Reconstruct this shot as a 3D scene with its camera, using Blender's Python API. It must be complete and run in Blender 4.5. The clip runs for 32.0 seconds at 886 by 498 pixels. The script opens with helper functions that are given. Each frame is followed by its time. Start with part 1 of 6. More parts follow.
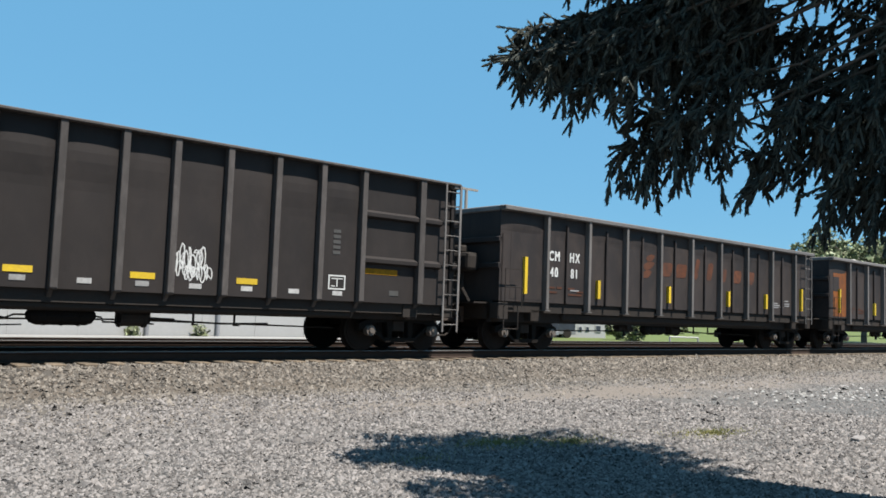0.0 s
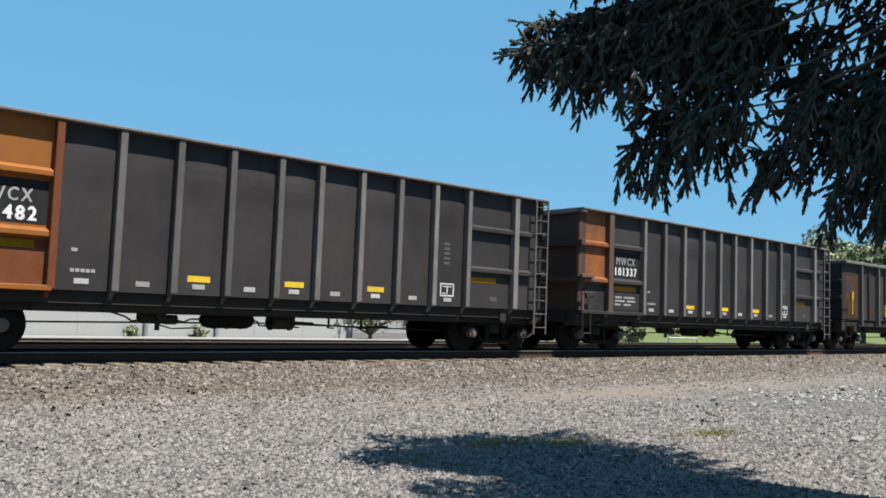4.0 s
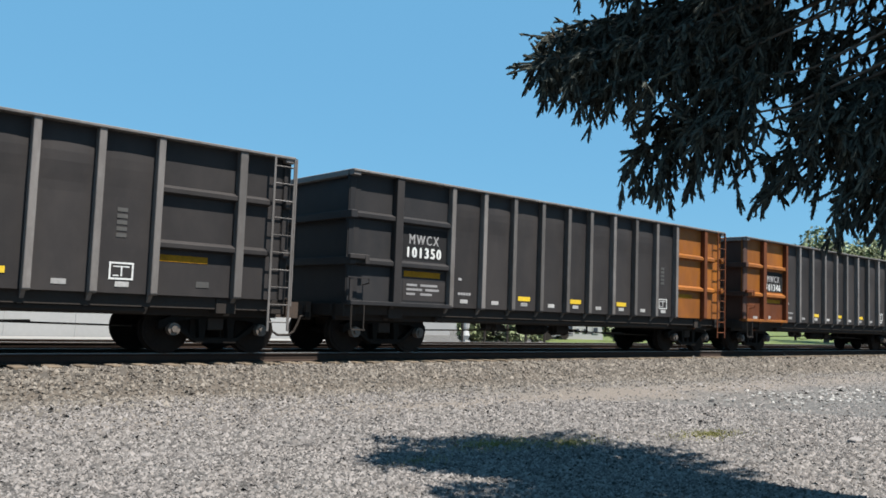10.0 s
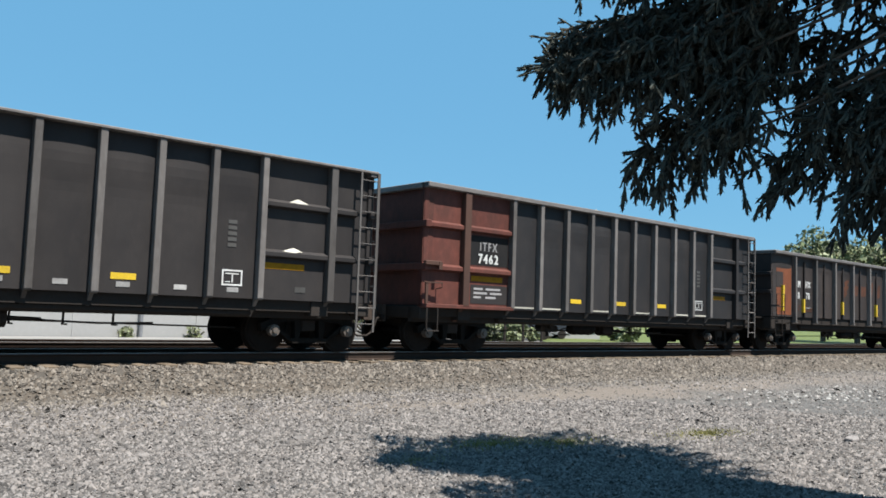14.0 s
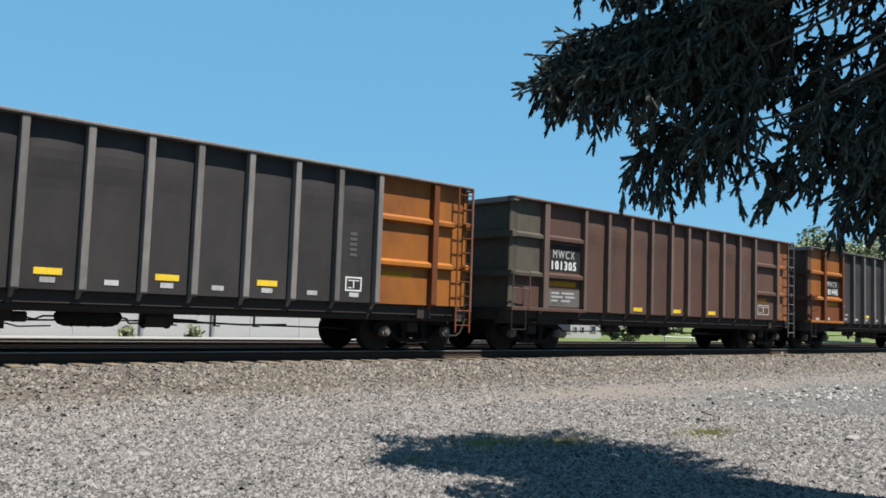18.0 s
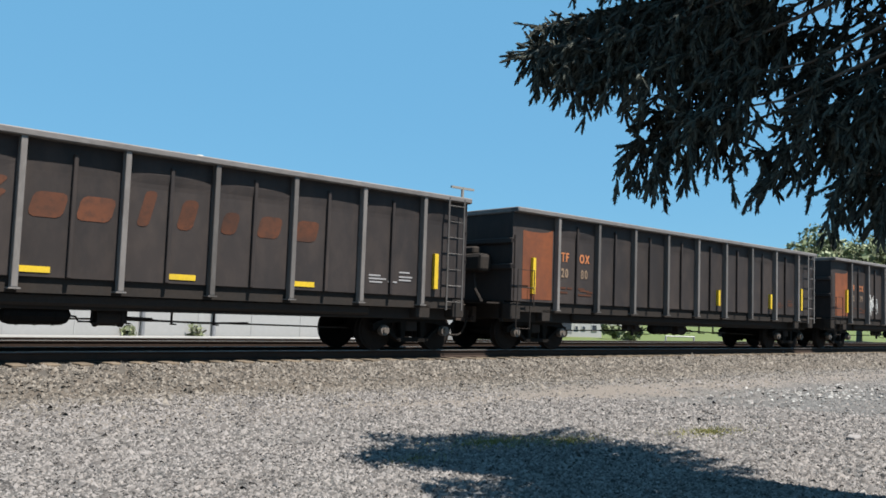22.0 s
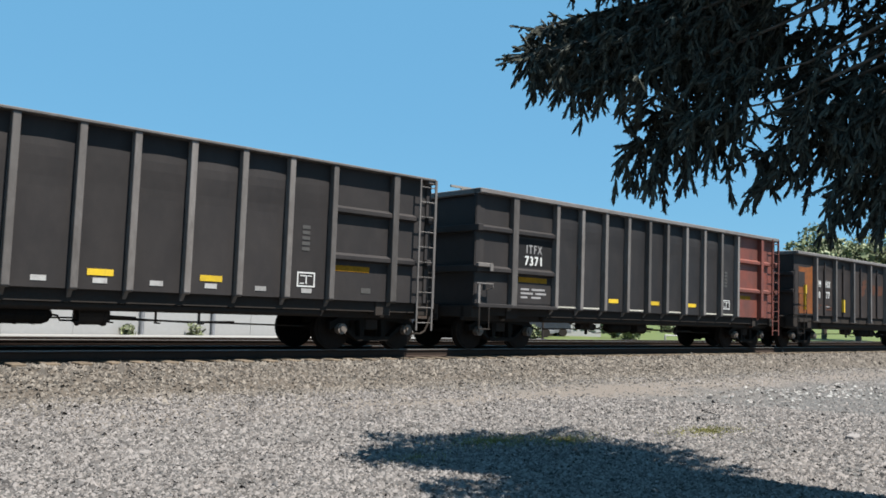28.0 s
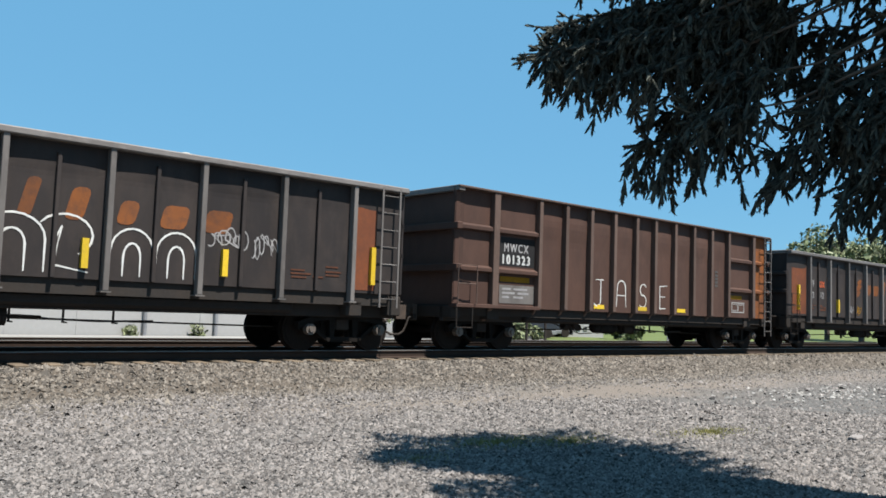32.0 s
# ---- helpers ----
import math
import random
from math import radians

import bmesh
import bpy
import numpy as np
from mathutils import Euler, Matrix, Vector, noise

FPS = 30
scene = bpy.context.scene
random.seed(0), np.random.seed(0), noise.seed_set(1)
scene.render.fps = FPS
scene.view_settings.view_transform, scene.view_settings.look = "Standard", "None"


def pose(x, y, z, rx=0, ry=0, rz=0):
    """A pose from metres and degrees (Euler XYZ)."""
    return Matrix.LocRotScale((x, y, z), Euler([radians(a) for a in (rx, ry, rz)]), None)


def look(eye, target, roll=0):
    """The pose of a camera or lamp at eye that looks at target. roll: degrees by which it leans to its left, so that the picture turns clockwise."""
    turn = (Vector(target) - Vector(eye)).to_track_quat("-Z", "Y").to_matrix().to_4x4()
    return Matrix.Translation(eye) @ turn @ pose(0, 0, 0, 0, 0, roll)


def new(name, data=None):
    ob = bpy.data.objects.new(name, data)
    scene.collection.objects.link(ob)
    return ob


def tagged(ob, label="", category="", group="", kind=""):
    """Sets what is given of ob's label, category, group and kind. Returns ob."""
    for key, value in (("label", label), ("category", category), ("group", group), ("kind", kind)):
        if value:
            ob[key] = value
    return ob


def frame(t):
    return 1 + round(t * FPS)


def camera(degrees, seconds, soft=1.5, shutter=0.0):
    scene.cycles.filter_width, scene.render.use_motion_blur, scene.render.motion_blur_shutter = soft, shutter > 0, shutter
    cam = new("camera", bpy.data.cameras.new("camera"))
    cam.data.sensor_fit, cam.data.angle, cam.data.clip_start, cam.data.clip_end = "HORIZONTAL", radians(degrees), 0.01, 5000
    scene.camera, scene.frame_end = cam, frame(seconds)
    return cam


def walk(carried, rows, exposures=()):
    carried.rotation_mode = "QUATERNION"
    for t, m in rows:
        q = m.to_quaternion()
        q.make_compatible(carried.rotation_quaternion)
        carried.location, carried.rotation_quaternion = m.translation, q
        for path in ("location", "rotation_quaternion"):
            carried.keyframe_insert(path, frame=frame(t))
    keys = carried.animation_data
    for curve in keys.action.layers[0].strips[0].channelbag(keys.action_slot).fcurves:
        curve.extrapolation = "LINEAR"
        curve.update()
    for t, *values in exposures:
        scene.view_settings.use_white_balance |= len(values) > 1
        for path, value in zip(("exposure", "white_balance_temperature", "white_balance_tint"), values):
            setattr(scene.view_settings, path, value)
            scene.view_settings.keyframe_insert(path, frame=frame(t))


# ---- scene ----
cam = camera(55.75, 32.0, soft=1.68, shutter=0.0)
EYE = (0.0, 0.0, 0.891)      # z = 0 is the top of the rail, x runs along the track
# seconds, yaw, pitch, lean: a hand-held camera that stands still
VIEW = [
    (0, -41.287, 4.357, 2.046), (0.5, -41.233, 4.357, 2.046), (1, -41.228, 4.363, 2.044), (1.5, -41.198, 4.357, 2.046),
    (2, -41.239, 4.381, 2.071), (2.5, -41.305, 4.399, 2.071), (4.5, -41.364, 4.416, 2.048), (5, -41.458, 4.452, 1.988),
    (5.5, -41.494, 4.499, 2.020), (6, -41.452, 4.416, 2.048), (6.5, -41.554, 4.452, 1.988), (7, -41.542, 4.511, 1.989),
    (7.5, -41.429, 4.476, 2.047), (8, -41.417, 4.523, 2.024), (8.5, -41.429, 4.458, 2.008), (9, -41.494, 4.458, 2.004),
    (9.5, -41.494, 4.452, 1.988), (10, -41.464, 4.476, 2.047), (10.5, -41.434, 4.505, 2.007), (11, -41.464, 4.476, 2.047),
    (11.5, -41.494, 4.452, 1.988), (12, -41.506, 4.434, 2.025), (12.5, -41.560, 4.392, 1.988), (13, -41.612, 4.392, 1.988),
    (13.5, -41.612, 4.410, 2.011), (14, -41.660, 4.452, 1.988), (14.5, -41.554, 4.452, 1.988), (16.5, -41.572, 4.446, 2.007),
    (17, -41.583, 4.404, 2.016), (17.5, -41.494, 4.410, 2.039), (18, -41.612, 4.392, 1.988), (18.5, -41.512, 4.392, 1.988),
    (19, -41.542, 4.392, 1.988), (19.5, -41.554, 4.392, 1.988), (20, -41.572, 4.392, 1.988), (20.5, -41.542, 4.380, 2.007),
    (21, -41.542, 4.386, 2.002), (21.5, -41.554, 4.333, 1.988), (22, -41.548, 4.333, 1.988), (22.5, -41.548, 4.333, 1.988),
    (23, -41.536, 4.416, 2.048), (23.5, -41.494, 4.452, 1.988), (24, -41.481, 4.386, 2.002), (24.5, -41.548, 4.363, 2.036),
    (25, -41.512, 4.369, 2.034), (25.5, -41.612, 4.351, 1.951), (27.5, -41.612, 4.315, 2.010), (28, -41.589, 4.280, 1.997),
    (28.5, -41.548, 4.274, 1.988), (29, -41.488, 4.333, 1.988), (29.5, -41.488, 4.315, 2.025), (30, -41.405, 4.292, 2.038),
    (30.5, -41.494, 4.274, 1.988), (31, -41.470, 4.274, 1.988), (31.5, -41.423, 4.315, 2.025), (32, -41.429, 4.333, 1.988),
]


def view(yaw, pitch, lean):
    turn = Matrix.Rotation(radians(yaw), 4, "Z") @ Matrix.Rotation(radians(90 + pitch), 4, "X") @ Matrix.Rotation(radians(lean), 4, "Z")
    return Matrix.Translation(EYE) @ turn


walk(cam, [(t, view(a, b, c)) for t, a, b, c in VIEW], exposures=[(0, 1.22), (32, 1.22)])

# ---- light ----
SUN_AZ, SUN_EL = 12.0, 65.0
sun_way = Vector((math.cos(radians(SUN_EL)) * math.sin(radians(SUN_AZ)), -math.cos(radians(SUN_EL)) * math.cos(radians(SUN_AZ)), math.sin(radians(SUN_EL))))
world = bpy.data.worlds.new("sky")
scene.world = world
world.use_nodes = True
nt = world.node_tree
sky = nt.nodes.new("ShaderNodeTexSky")
sky.sky_type, sky.sun_disc = "NISHITA", False
sky.sun_elevation, sky.sun_rotation = radians(SUN_EL), radians(180 - SUN_AZ)
sky.air_density, sky.dust_density, sky.ozone_density = 1.0, 0.0, 1.2
tone = nt.nodes.new("ShaderNodeMix")
tone.data_type, tone.blend_type = "RGBA", "MULTIPLY"
tone.inputs[0].default_value, tone.inputs[7].default_value = 1.0, (0.84, 1.10, 1.12, 1)
nt.links.new(sky.outputs[0], tone.inputs[6])
even = nt.nodes.new("ShaderNodeMix")
even.data_type = "RGBA"
even.inputs[0].default_value, even.inputs[7].default_value = 0.82, (1.18, 3.30, 5.45, 1)
nt.links.new(tone.outputs[2], even.inputs[6])
nt.links.new(even.outputs[2], nt.nodes["Background"].inputs[0])
nt.nodes["Background"].inputs[1].default_value = 0.0590
sun = new("sun", bpy.data.lights.new("sun", "SUN"))
sun.data.energy, sun.data.angle, sun.data.color = 5.0, radians(0.53), (1.0, 0.95, 0.88)
sun.matrix_world = look(sun_way * 50, (0, 0, 0))

# ---- materials ----
MATS = {}


def node(tree, kind, **values):
    n = tree.nodes.new(kind)
    for key, value in values.items():
        n.inputs[key.replace("_", " ")].default_value = value
    return n


def material(name, base, second=None, rough=0.7, metal=0.0, scale=3.0, fine=40.0, amount=0.5, bump=0.1, stretch=(1, 1, 1), island=False, third=None, third_amount=0.35, glow=0.0, spec=0.4, vary=(0.86, 1.14)):
    """Base colour with patches of a second at a large scale, specks of a third at a small one, and relief."""
    if name in MATS:
        return MATS[name]
    m = bpy.data.materials.new(name)
    m.use_nodes = True
    t = m.node_tree
    link = t.links.new
    bsdf = t.nodes["Principled BSDF"]
    bsdf.inputs["Roughness"].default_value, bsdf.inputs["Metallic"].default_value = rough, metal
    bsdf.inputs["Specular IOR Level"].default_value = spec
    second = second or tuple(c * 0.7 for c in base)
    third = third or tuple(min(1, c * 1.35) for c in base)
    coord = t.nodes.new("ShaderNodeTexCoord")
    info = t.nodes.new("ShaderNodeObjectInfo")
    geo = t.nodes.new("ShaderNodeNewGeometry")
    mapping = t.nodes.new("ShaderNodeMapping")
    mapping.inputs["Scale"].default_value = stretch
    shift = t.nodes.new("ShaderNodeVectorMath")
    shift.operation = "MULTIPLY_ADD"
    link(info.outputs["Random"], shift.inputs[0])
    shift.inputs[1].default_value = (37, 53, 71)
    link(coord.outputs["Object"], mapping.inputs["Vector"])
    link(mapping.outputs[0], shift.inputs[2])
    big = node(t, "ShaderNodeTexNoise", Scale=scale, Detail=6.0, Roughness=0.62)
    small = node(t, "ShaderNodeTexNoise", Scale=fine, Detail=4.0, Roughness=0.7)
    link(shift.outputs[0], big.inputs["Vector"])
    link(shift.outputs[0], small.inputs["Vector"])
    ramp = t.nodes.new("ShaderNodeValToRGB")
    ramp.color_ramp.elements[0].position, ramp.color_ramp.elements[1].position = 0.5 - 0.22 * amount, 0.5 + 0.35
    link(big.outputs["Fac"], ramp.inputs[0])
    mix1 = t.nodes.new("ShaderNodeMix")
    mix1.data_type = "RGBA"
    mix1.inputs[6].default_value, mix1.inputs[7].default_value = (*base, 1), (*second, 1)
    link(ramp.outputs[0], mix1.inputs[0])
    ramp2 = t.nodes.new("ShaderNodeValToRGB")
    ramp2.color_ramp.elements[0].position, ramp2.color_ramp.elements[1].position = 0.45, 0.75
    ramp2.color_ramp.elements[1].color = (third_amount * 2, third_amount * 2, third_amount * 2, 1)
    link(small.outputs["Fac"], ramp2.inputs[0])
    mix2 = t.nodes.new("ShaderNodeMix")
    mix2.data_type = "RGBA"
    mix2.inputs[7].default_value = (*third, 1)
    link(ramp2.outputs[0], mix2.inputs[0])
    link(mix1.outputs[2], mix2.inputs[6])
    out = mix2.outputs[2]
    hsv = t.nodes.new("ShaderNodeHueSaturation")
    val = t.nodes.new("ShaderNodeMapRange")
    val.inputs["To Min"].default_value, val.inputs["To Max"].default_value = (0.24, 1.85) if island else vary
    link(geo.outputs["Random Per Island"] if island else info.outputs["Random"], val.inputs["Value"])
    link(val.outputs[0], hsv.inputs["Value"])
    link(out, hsv.inputs["Color"])
    link(hsv.outputs[0], bsdf.inputs["Base Color"])
    rr = t.nodes.new("ShaderNodeMapRange")
    rr.inputs["To Min"].default_value, rr.inputs["To Max"].default_value = max(0.05, rough - 0.15), min(1, rough + 0.15)
    link(big.outputs["Fac"], rr.inputs["Value"])
    link(rr.outputs[0], bsdf.inputs["Roughness"])
    if bump:
        b = node(t, "ShaderNodeBump", Strength=bump, Distance=0.02)
        link(small.outputs["Fac"], b.inputs["Height"])
        link(b.outputs[0], bsdf.inputs["Normal"])
    if glow:
        bsdf.inputs["Emission Color"].default_value, bsdf.inputs["Emission Strength"].default_value = (*base, 1), glow
    MATS[name] = m
    return m


GREY = material("dark_grey_paint", (0.02349, 0.02132, 0.02146), (0.03587, 0.03184, 0.03074), 0.62, spec=0.16, scale=0.9, fine=3.2, stretch=(1, 1, 0.6), third=(0.04271, 0.03715, 0.03499), third_amount=0.16, bump=0.05)
GREY_DARK = material("black_paint", (0.01837, 0.01807, 0.01932), (0.02939, 0.02663, 0.02644), 0.6, spec=0.16, scale=0.9, fine=3.2, stretch=(1, 1, 0.6), third=(0.03857, 0.03424, 0.03355), third_amount=0.16, bump=0.05)
SMOKE = material("sooty_brown_grey_paint", (0.0200, 0.0172, 0.0165), (0.0290, 0.0240, 0.0225), 0.64, spec=0.15, scale=0.9, fine=3.2, stretch=(1, 1, 0.6), third=(0.036, 0.030, 0.027), third_amount=0.16, bump=0.05)
SMOKE_POST = material("sooty_steel_post", (0.060, 0.053, 0.050), (0.034, 0.030, 0.028), 0.65, spec=0.18, scale=1.6, fine=9, amount=0.9, stretch=(1, 1, 0.35), vary=(0.8, 1.3))
BROWN = material("brown_rusted_paint", (0.06494, 0.03608, 0.02796), (0.03969, 0.02526, 0.02165), 0.7, spec=0.15, scale=0.9, fine=3.5, stretch=(1, 1, 0.5), third=(0.09471, 0.05412, 0.04059), third_amount=0.15, bump=0.05)
ORANGE = material("orange_paint", (0.2337, 0.07954, 0.00943), (0.1025, 0.03608, 0.01312), 0.6, spec=0.2, scale=1.3, fine=6, amount=0.55, stretch=(1, 1, 0.5), third=(0.1804, 0.0697, 0.0328), third_amount=0.28)
ORANGE_RUST = material("rusted_orange_paint", (0.1082, 0.0328, 0.0105), (0.06232, 0.0223, 0.01181), 0.7, spec=0.15, scale=1.4, fine=9, stretch=(1, 1, 0.5), third=(0.1148, 0.0492, 0.0328), third_amount=0.25)
PALE_BROWN = material("pale_brown_paint", (0.0861, 0.0574, 0.0492), (0.0574, 0.03772, 0.0328), 0.7, spec=0.15, scale=1.0, fine=8, stretch=(1, 1, 0.35), third=(0.1148, 0.0738, 0.0574), third_amount=0.12)
DULL_RED = material("dull_red_paint", (0.0943, 0.0328, 0.02542), (0.04756, 0.02624, 0.02214), 0.65, spec=0.15, scale=1.4, fine=6, amount=0.8, stretch=(1, 1, 0.6))
RED = material("red_paint", (0.164, 0.04264, 0.02788), (0.0492, 0.02624, 0.02296), 0.6, scale=1.6, fine=7, amount=0.9, stretch=(1, 1, 0.6), third=(0.0984, 0.041, 0.0328), third_amount=0.25)
CHAR = material("weathered_charcoal_paint", (0.0248, 0.0215, 0.02135), (0.04316, 0.03395, 0.0305), 0.66, spec=0.15, scale=0.8, fine=3.2, stretch=(1, 1, 0.5), third=(0.05327, 0.04149, 0.03641), third_amount=0.18, bump=0.05)
POST = material("scuffed_grey_steel", (0.1051, 0.09671, 0.09193), (0.04776, 0.04179, 0.0382), 0.6, spec=0.2, scale=1.6, fine=9, amount=0.9, stretch=(1, 1, 0.35), third=(0.1552, 0.1456, 0.1385), third_amount=0.18, vary=(0.72, 1.6))
POST_BROWN = material("scuffed_brown_steel", (0.0902, 0.06068, 0.0492), (0.05248, 0.03362, 0.02706), 0.65, spec=0.2, scale=3, fine=12, stretch=(1, 1, 0.3))
CHORD = material("pale_worn_steel", (0.123, 0.1123, 0.1066), (0.0656, 0.0574, 0.0533), 0.6, scale=3, fine=14, stretch=(0.3, 1, 1))
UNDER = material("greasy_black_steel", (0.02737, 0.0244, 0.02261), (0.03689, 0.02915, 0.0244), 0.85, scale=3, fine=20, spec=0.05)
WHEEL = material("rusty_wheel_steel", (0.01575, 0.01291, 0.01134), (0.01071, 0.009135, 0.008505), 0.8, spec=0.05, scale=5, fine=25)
CAP = material("dull_bearing_cap", (0.0918, 0.07589, 0.06365), (0.04284, 0.03672, 0.03305), 0.6, scale=9, fine=30)
YELLOW = material("yellow_reflector", (0.4879, 0.3276, 0.01394), (0.3834, 0.2579, 0.02788), 0.5, scale=6, fine=30)
OLIVE = material("faded_yellow_stencil", (0.24, 0.118, 0.006), (0.14, 0.075, 0.010), 0.7, spec=0.1, scale=6, fine=20)
TAG = material("weathered_white_tag", (0.36, 0.355, 0.345), (0.20, 0.19, 0.185), 0.65, scale=9, fine=40, amount=0.9, third=(0.12, 0.115, 0.11), third_amount=0.3, vary=(0.7, 1.2))
WHITE = material("white_stencil", (0.4723, 0.4723, 0.4592), (0.328, 0.328, 0.3214), 0.6, scale=6, fine=18)
DIM = material("faded_white_stencil", (0.246, 0.2378, 0.2378), (0.1148, 0.1107, 0.1066), 0.6, scale=7, fine=14)
SPRAY = material("white_spray_paint", (0.5084, 0.5084, 0.492), (0.328, 0.328, 0.3198), 0.6, scale=6, fine=18)
CHALK = material("thin_chalky_spray", (0.42, 0.42, 0.41), (0.22, 0.22, 0.215), 0.7, scale=6, fine=18, amount=0.8)
FAINT = material("worn_away_stencil", (0.054, 0.05184, 0.04896), (0.03024, 0.02736, 0.0252), 0.6, scale=7, fine=14)
# side frames and reservoir: near-black, well below UNDER
FRAME = material("near_black_cast_steel", (0.01134, 0.009828, 0.008694), (0.00756, 0.006615, 0.006048), 0.8, spec=0.05, scale=4, fine=20)
RUST_IRON = material("rusty_coupler_iron", (0.066, 0.050, 0.041), (0.034, 0.028, 0.025), 0.75, spec=0.2, scale=6, fine=25)
RUST_PATCH = material("rust_stained_orange_paint", (0.164, 0.05412, 0.0246), (0.0779, 0.0328, 0.02296), 0.65, spec=0.15, scale=1.3, fine=7, amount=0.6, third=(0.0984, 0.041, 0.0246), third_amount=0.35)
ORANGE_INK = material("orange_stencil", (0.36, 0.125, 0.045), (0.24, 0.085, 0.035), 0.6, scale=5, fine=14)
TAN_INK = material("tan_faded_stencil", (0.17, 0.115, 0.075), (0.10, 0.07, 0.05), 0.6, scale=5, fine=14)
PALE_POST = material("pale_weathered_steel", (0.1084, 0.09919, 0.09368), (0.0551, 0.04868, 0.045), 0.6, spec=0.2, scale=3, fine=12, stretch=(1, 1, 0.3), vary=(0.75, 1.5))
RED_INK = material("bright_red_orange_stencil", (0.42, 0.075, 0.018), (0.26, 0.06, 0.02), 0.6, scale=4, fine=14)
OLIVE_PAINT = material("dark_olive_stained_paint", (0.05773, 0.04986, 0.03805), (0.03936, 0.0328, 0.02755), 0.7, spec=0.15, scale=1.2, fine=5, stretch=(1, 1, 0.5))
BOARD = material("number_board_black", (0.016, 0.016, 0.017), (0.024, 0.023, 0.022), 0.75, spec=0.08)
FADE_ORANGE = material("faded_orange_marking", (0.1968, 0.0656, 0.01804), (0.0615, 0.0328, 0.02296), 0.65, spec=0.15, scale=1.1, fine=7, amount=0.6, third=(0.0738, 0.0369, 0.0246), third_amount=0.4)
PALE_ORANGE = material("worn_orange_marking", (0.09594, 0.03582, 0.01919), (0.02878, 0.02111, 0.01791), 0.65, spec=0.15, scale=1.1, fine=7, amount=0.6, third=(0.03198, 0.02111, 0.01727), third_amount=0.4)
RAIL = material("rusty_rail_web", (0.035, 0.024, 0.019), (0.025, 0.019, 0.016), 0.9, spec=0.1, scale=5, fine=25)
RAILHEAD = material("polished_rail_head", (0.13, 0.124, 0.118), (0.09, 0.086, 0.08), 0.5, metal=0.6, scale=2, fine=30, bump=0.0)
TIE = material("weathered_oak_tie", (0.1132, 0.0861, 0.05904), (0.06396, 0.0492, 0.0369), 0.85, scale=4, fine=22, stretch=(3, 0.5, 1))
PALE_STONE = material("pale_limestone", (0.1785, 0.1735, 0.1642), (0.1464, 0.1414, 0.1321), 0.85, scale=2, fine=30, island=True)
RESIDUE = material("pale_residue", (0.3608, 0.3477, 0.3018), (0.2755, 0.2624, 0.223), 0.9, scale=6, fine=25, bump=0.5)
STONE = material("grey_gravel_stone", (0.1019, 0.09257, 0.08684), (0.08304, 0.07303, 0.06708), 0.85, scale=2, fine=30, island=True, third=(0.1391, 0.1291, 0.1233))
BALLAST = material("brown_grey_ballast_stone", (0.09218, 0.08103, 0.06862), (0.07278, 0.06109, 0.05024), 0.9, scale=2, fine=30, island=True, third=(0.09555, 0.08635, 0.07717))
BALLAST_BED = material("ballast_bed", (0.06938, 0.05762, 0.04586), (0.05292, 0.04234, 0.03293), 0.95, scale=6, fine=28, bump=0.8, amount=0.8)
BARK = material("spruce_bark", (0.085, 0.066, 0.052), (0.055, 0.044, 0.036), 0.9, scale=6, fine=30, bump=0.5)
NEEDLE = material("spruce_needles", (0.040, 0.043, 0.037), (0.028, 0.030, 0.027), 0.8, spec=0.1, scale=2, fine=20, island=True, third=(0.064, 0.066, 0.045), bump=0)
LEAF = material("summer_leaves", (0.123, 0.141, 0.0697), (0.0861, 0.105, 0.05084), 0.6, scale=1, fine=8, island=True, third=(0.164, 0.1804, 0.0984), bump=0)
WEED = material("yellow_green_weeds", (0.164, 0.1517, 0.0492), (0.123, 0.1189, 0.041), 0.9, scale=2, fine=9, bump=0)
GRASS = material("bright_lawn", (0.07667, 0.1012, 0.01916), (0.0575, 0.07663, 0.01686), 0.9, scale=0.2, fine=6, third=(0.1263, 0.1443, 0.04059))
SIDING = material("white_painted_metal_siding", (0.3034, 0.3034, 0.2993), (0.2706, 0.2706, 0.2665), 0.5, scale=0.5, fine=6, third=(0.41, 0.41, 0.41), third_amount=0.1)
GREY_ROOF = material("grey_roof_metal", (0.1624, 0.1673, 0.1771), (0.1328, 0.1378, 0.1476), 0.5, scale=0.5, fine=6)
ASPHALT = material("pale_worn_concrete", (0.2378, 0.2337, 0.2255), (0.1968, 0.1935, 0.1845), 0.9, scale=0.6, fine=30, bump=0.3)
POLE = material("grey_weathered_pole", (0.1804, 0.164, 0.1476), (0.1312, 0.1189, 0.1066), 0.85, scale=3, fine=20, stretch=(1, 1, 0.2))
GLASS_DARK = material("dark_window_glass", (0.03, 0.035, 0.045), (0.025, 0.03, 0.04), 0.12, scale=1, fine=5, bump=0, spec=0.6)


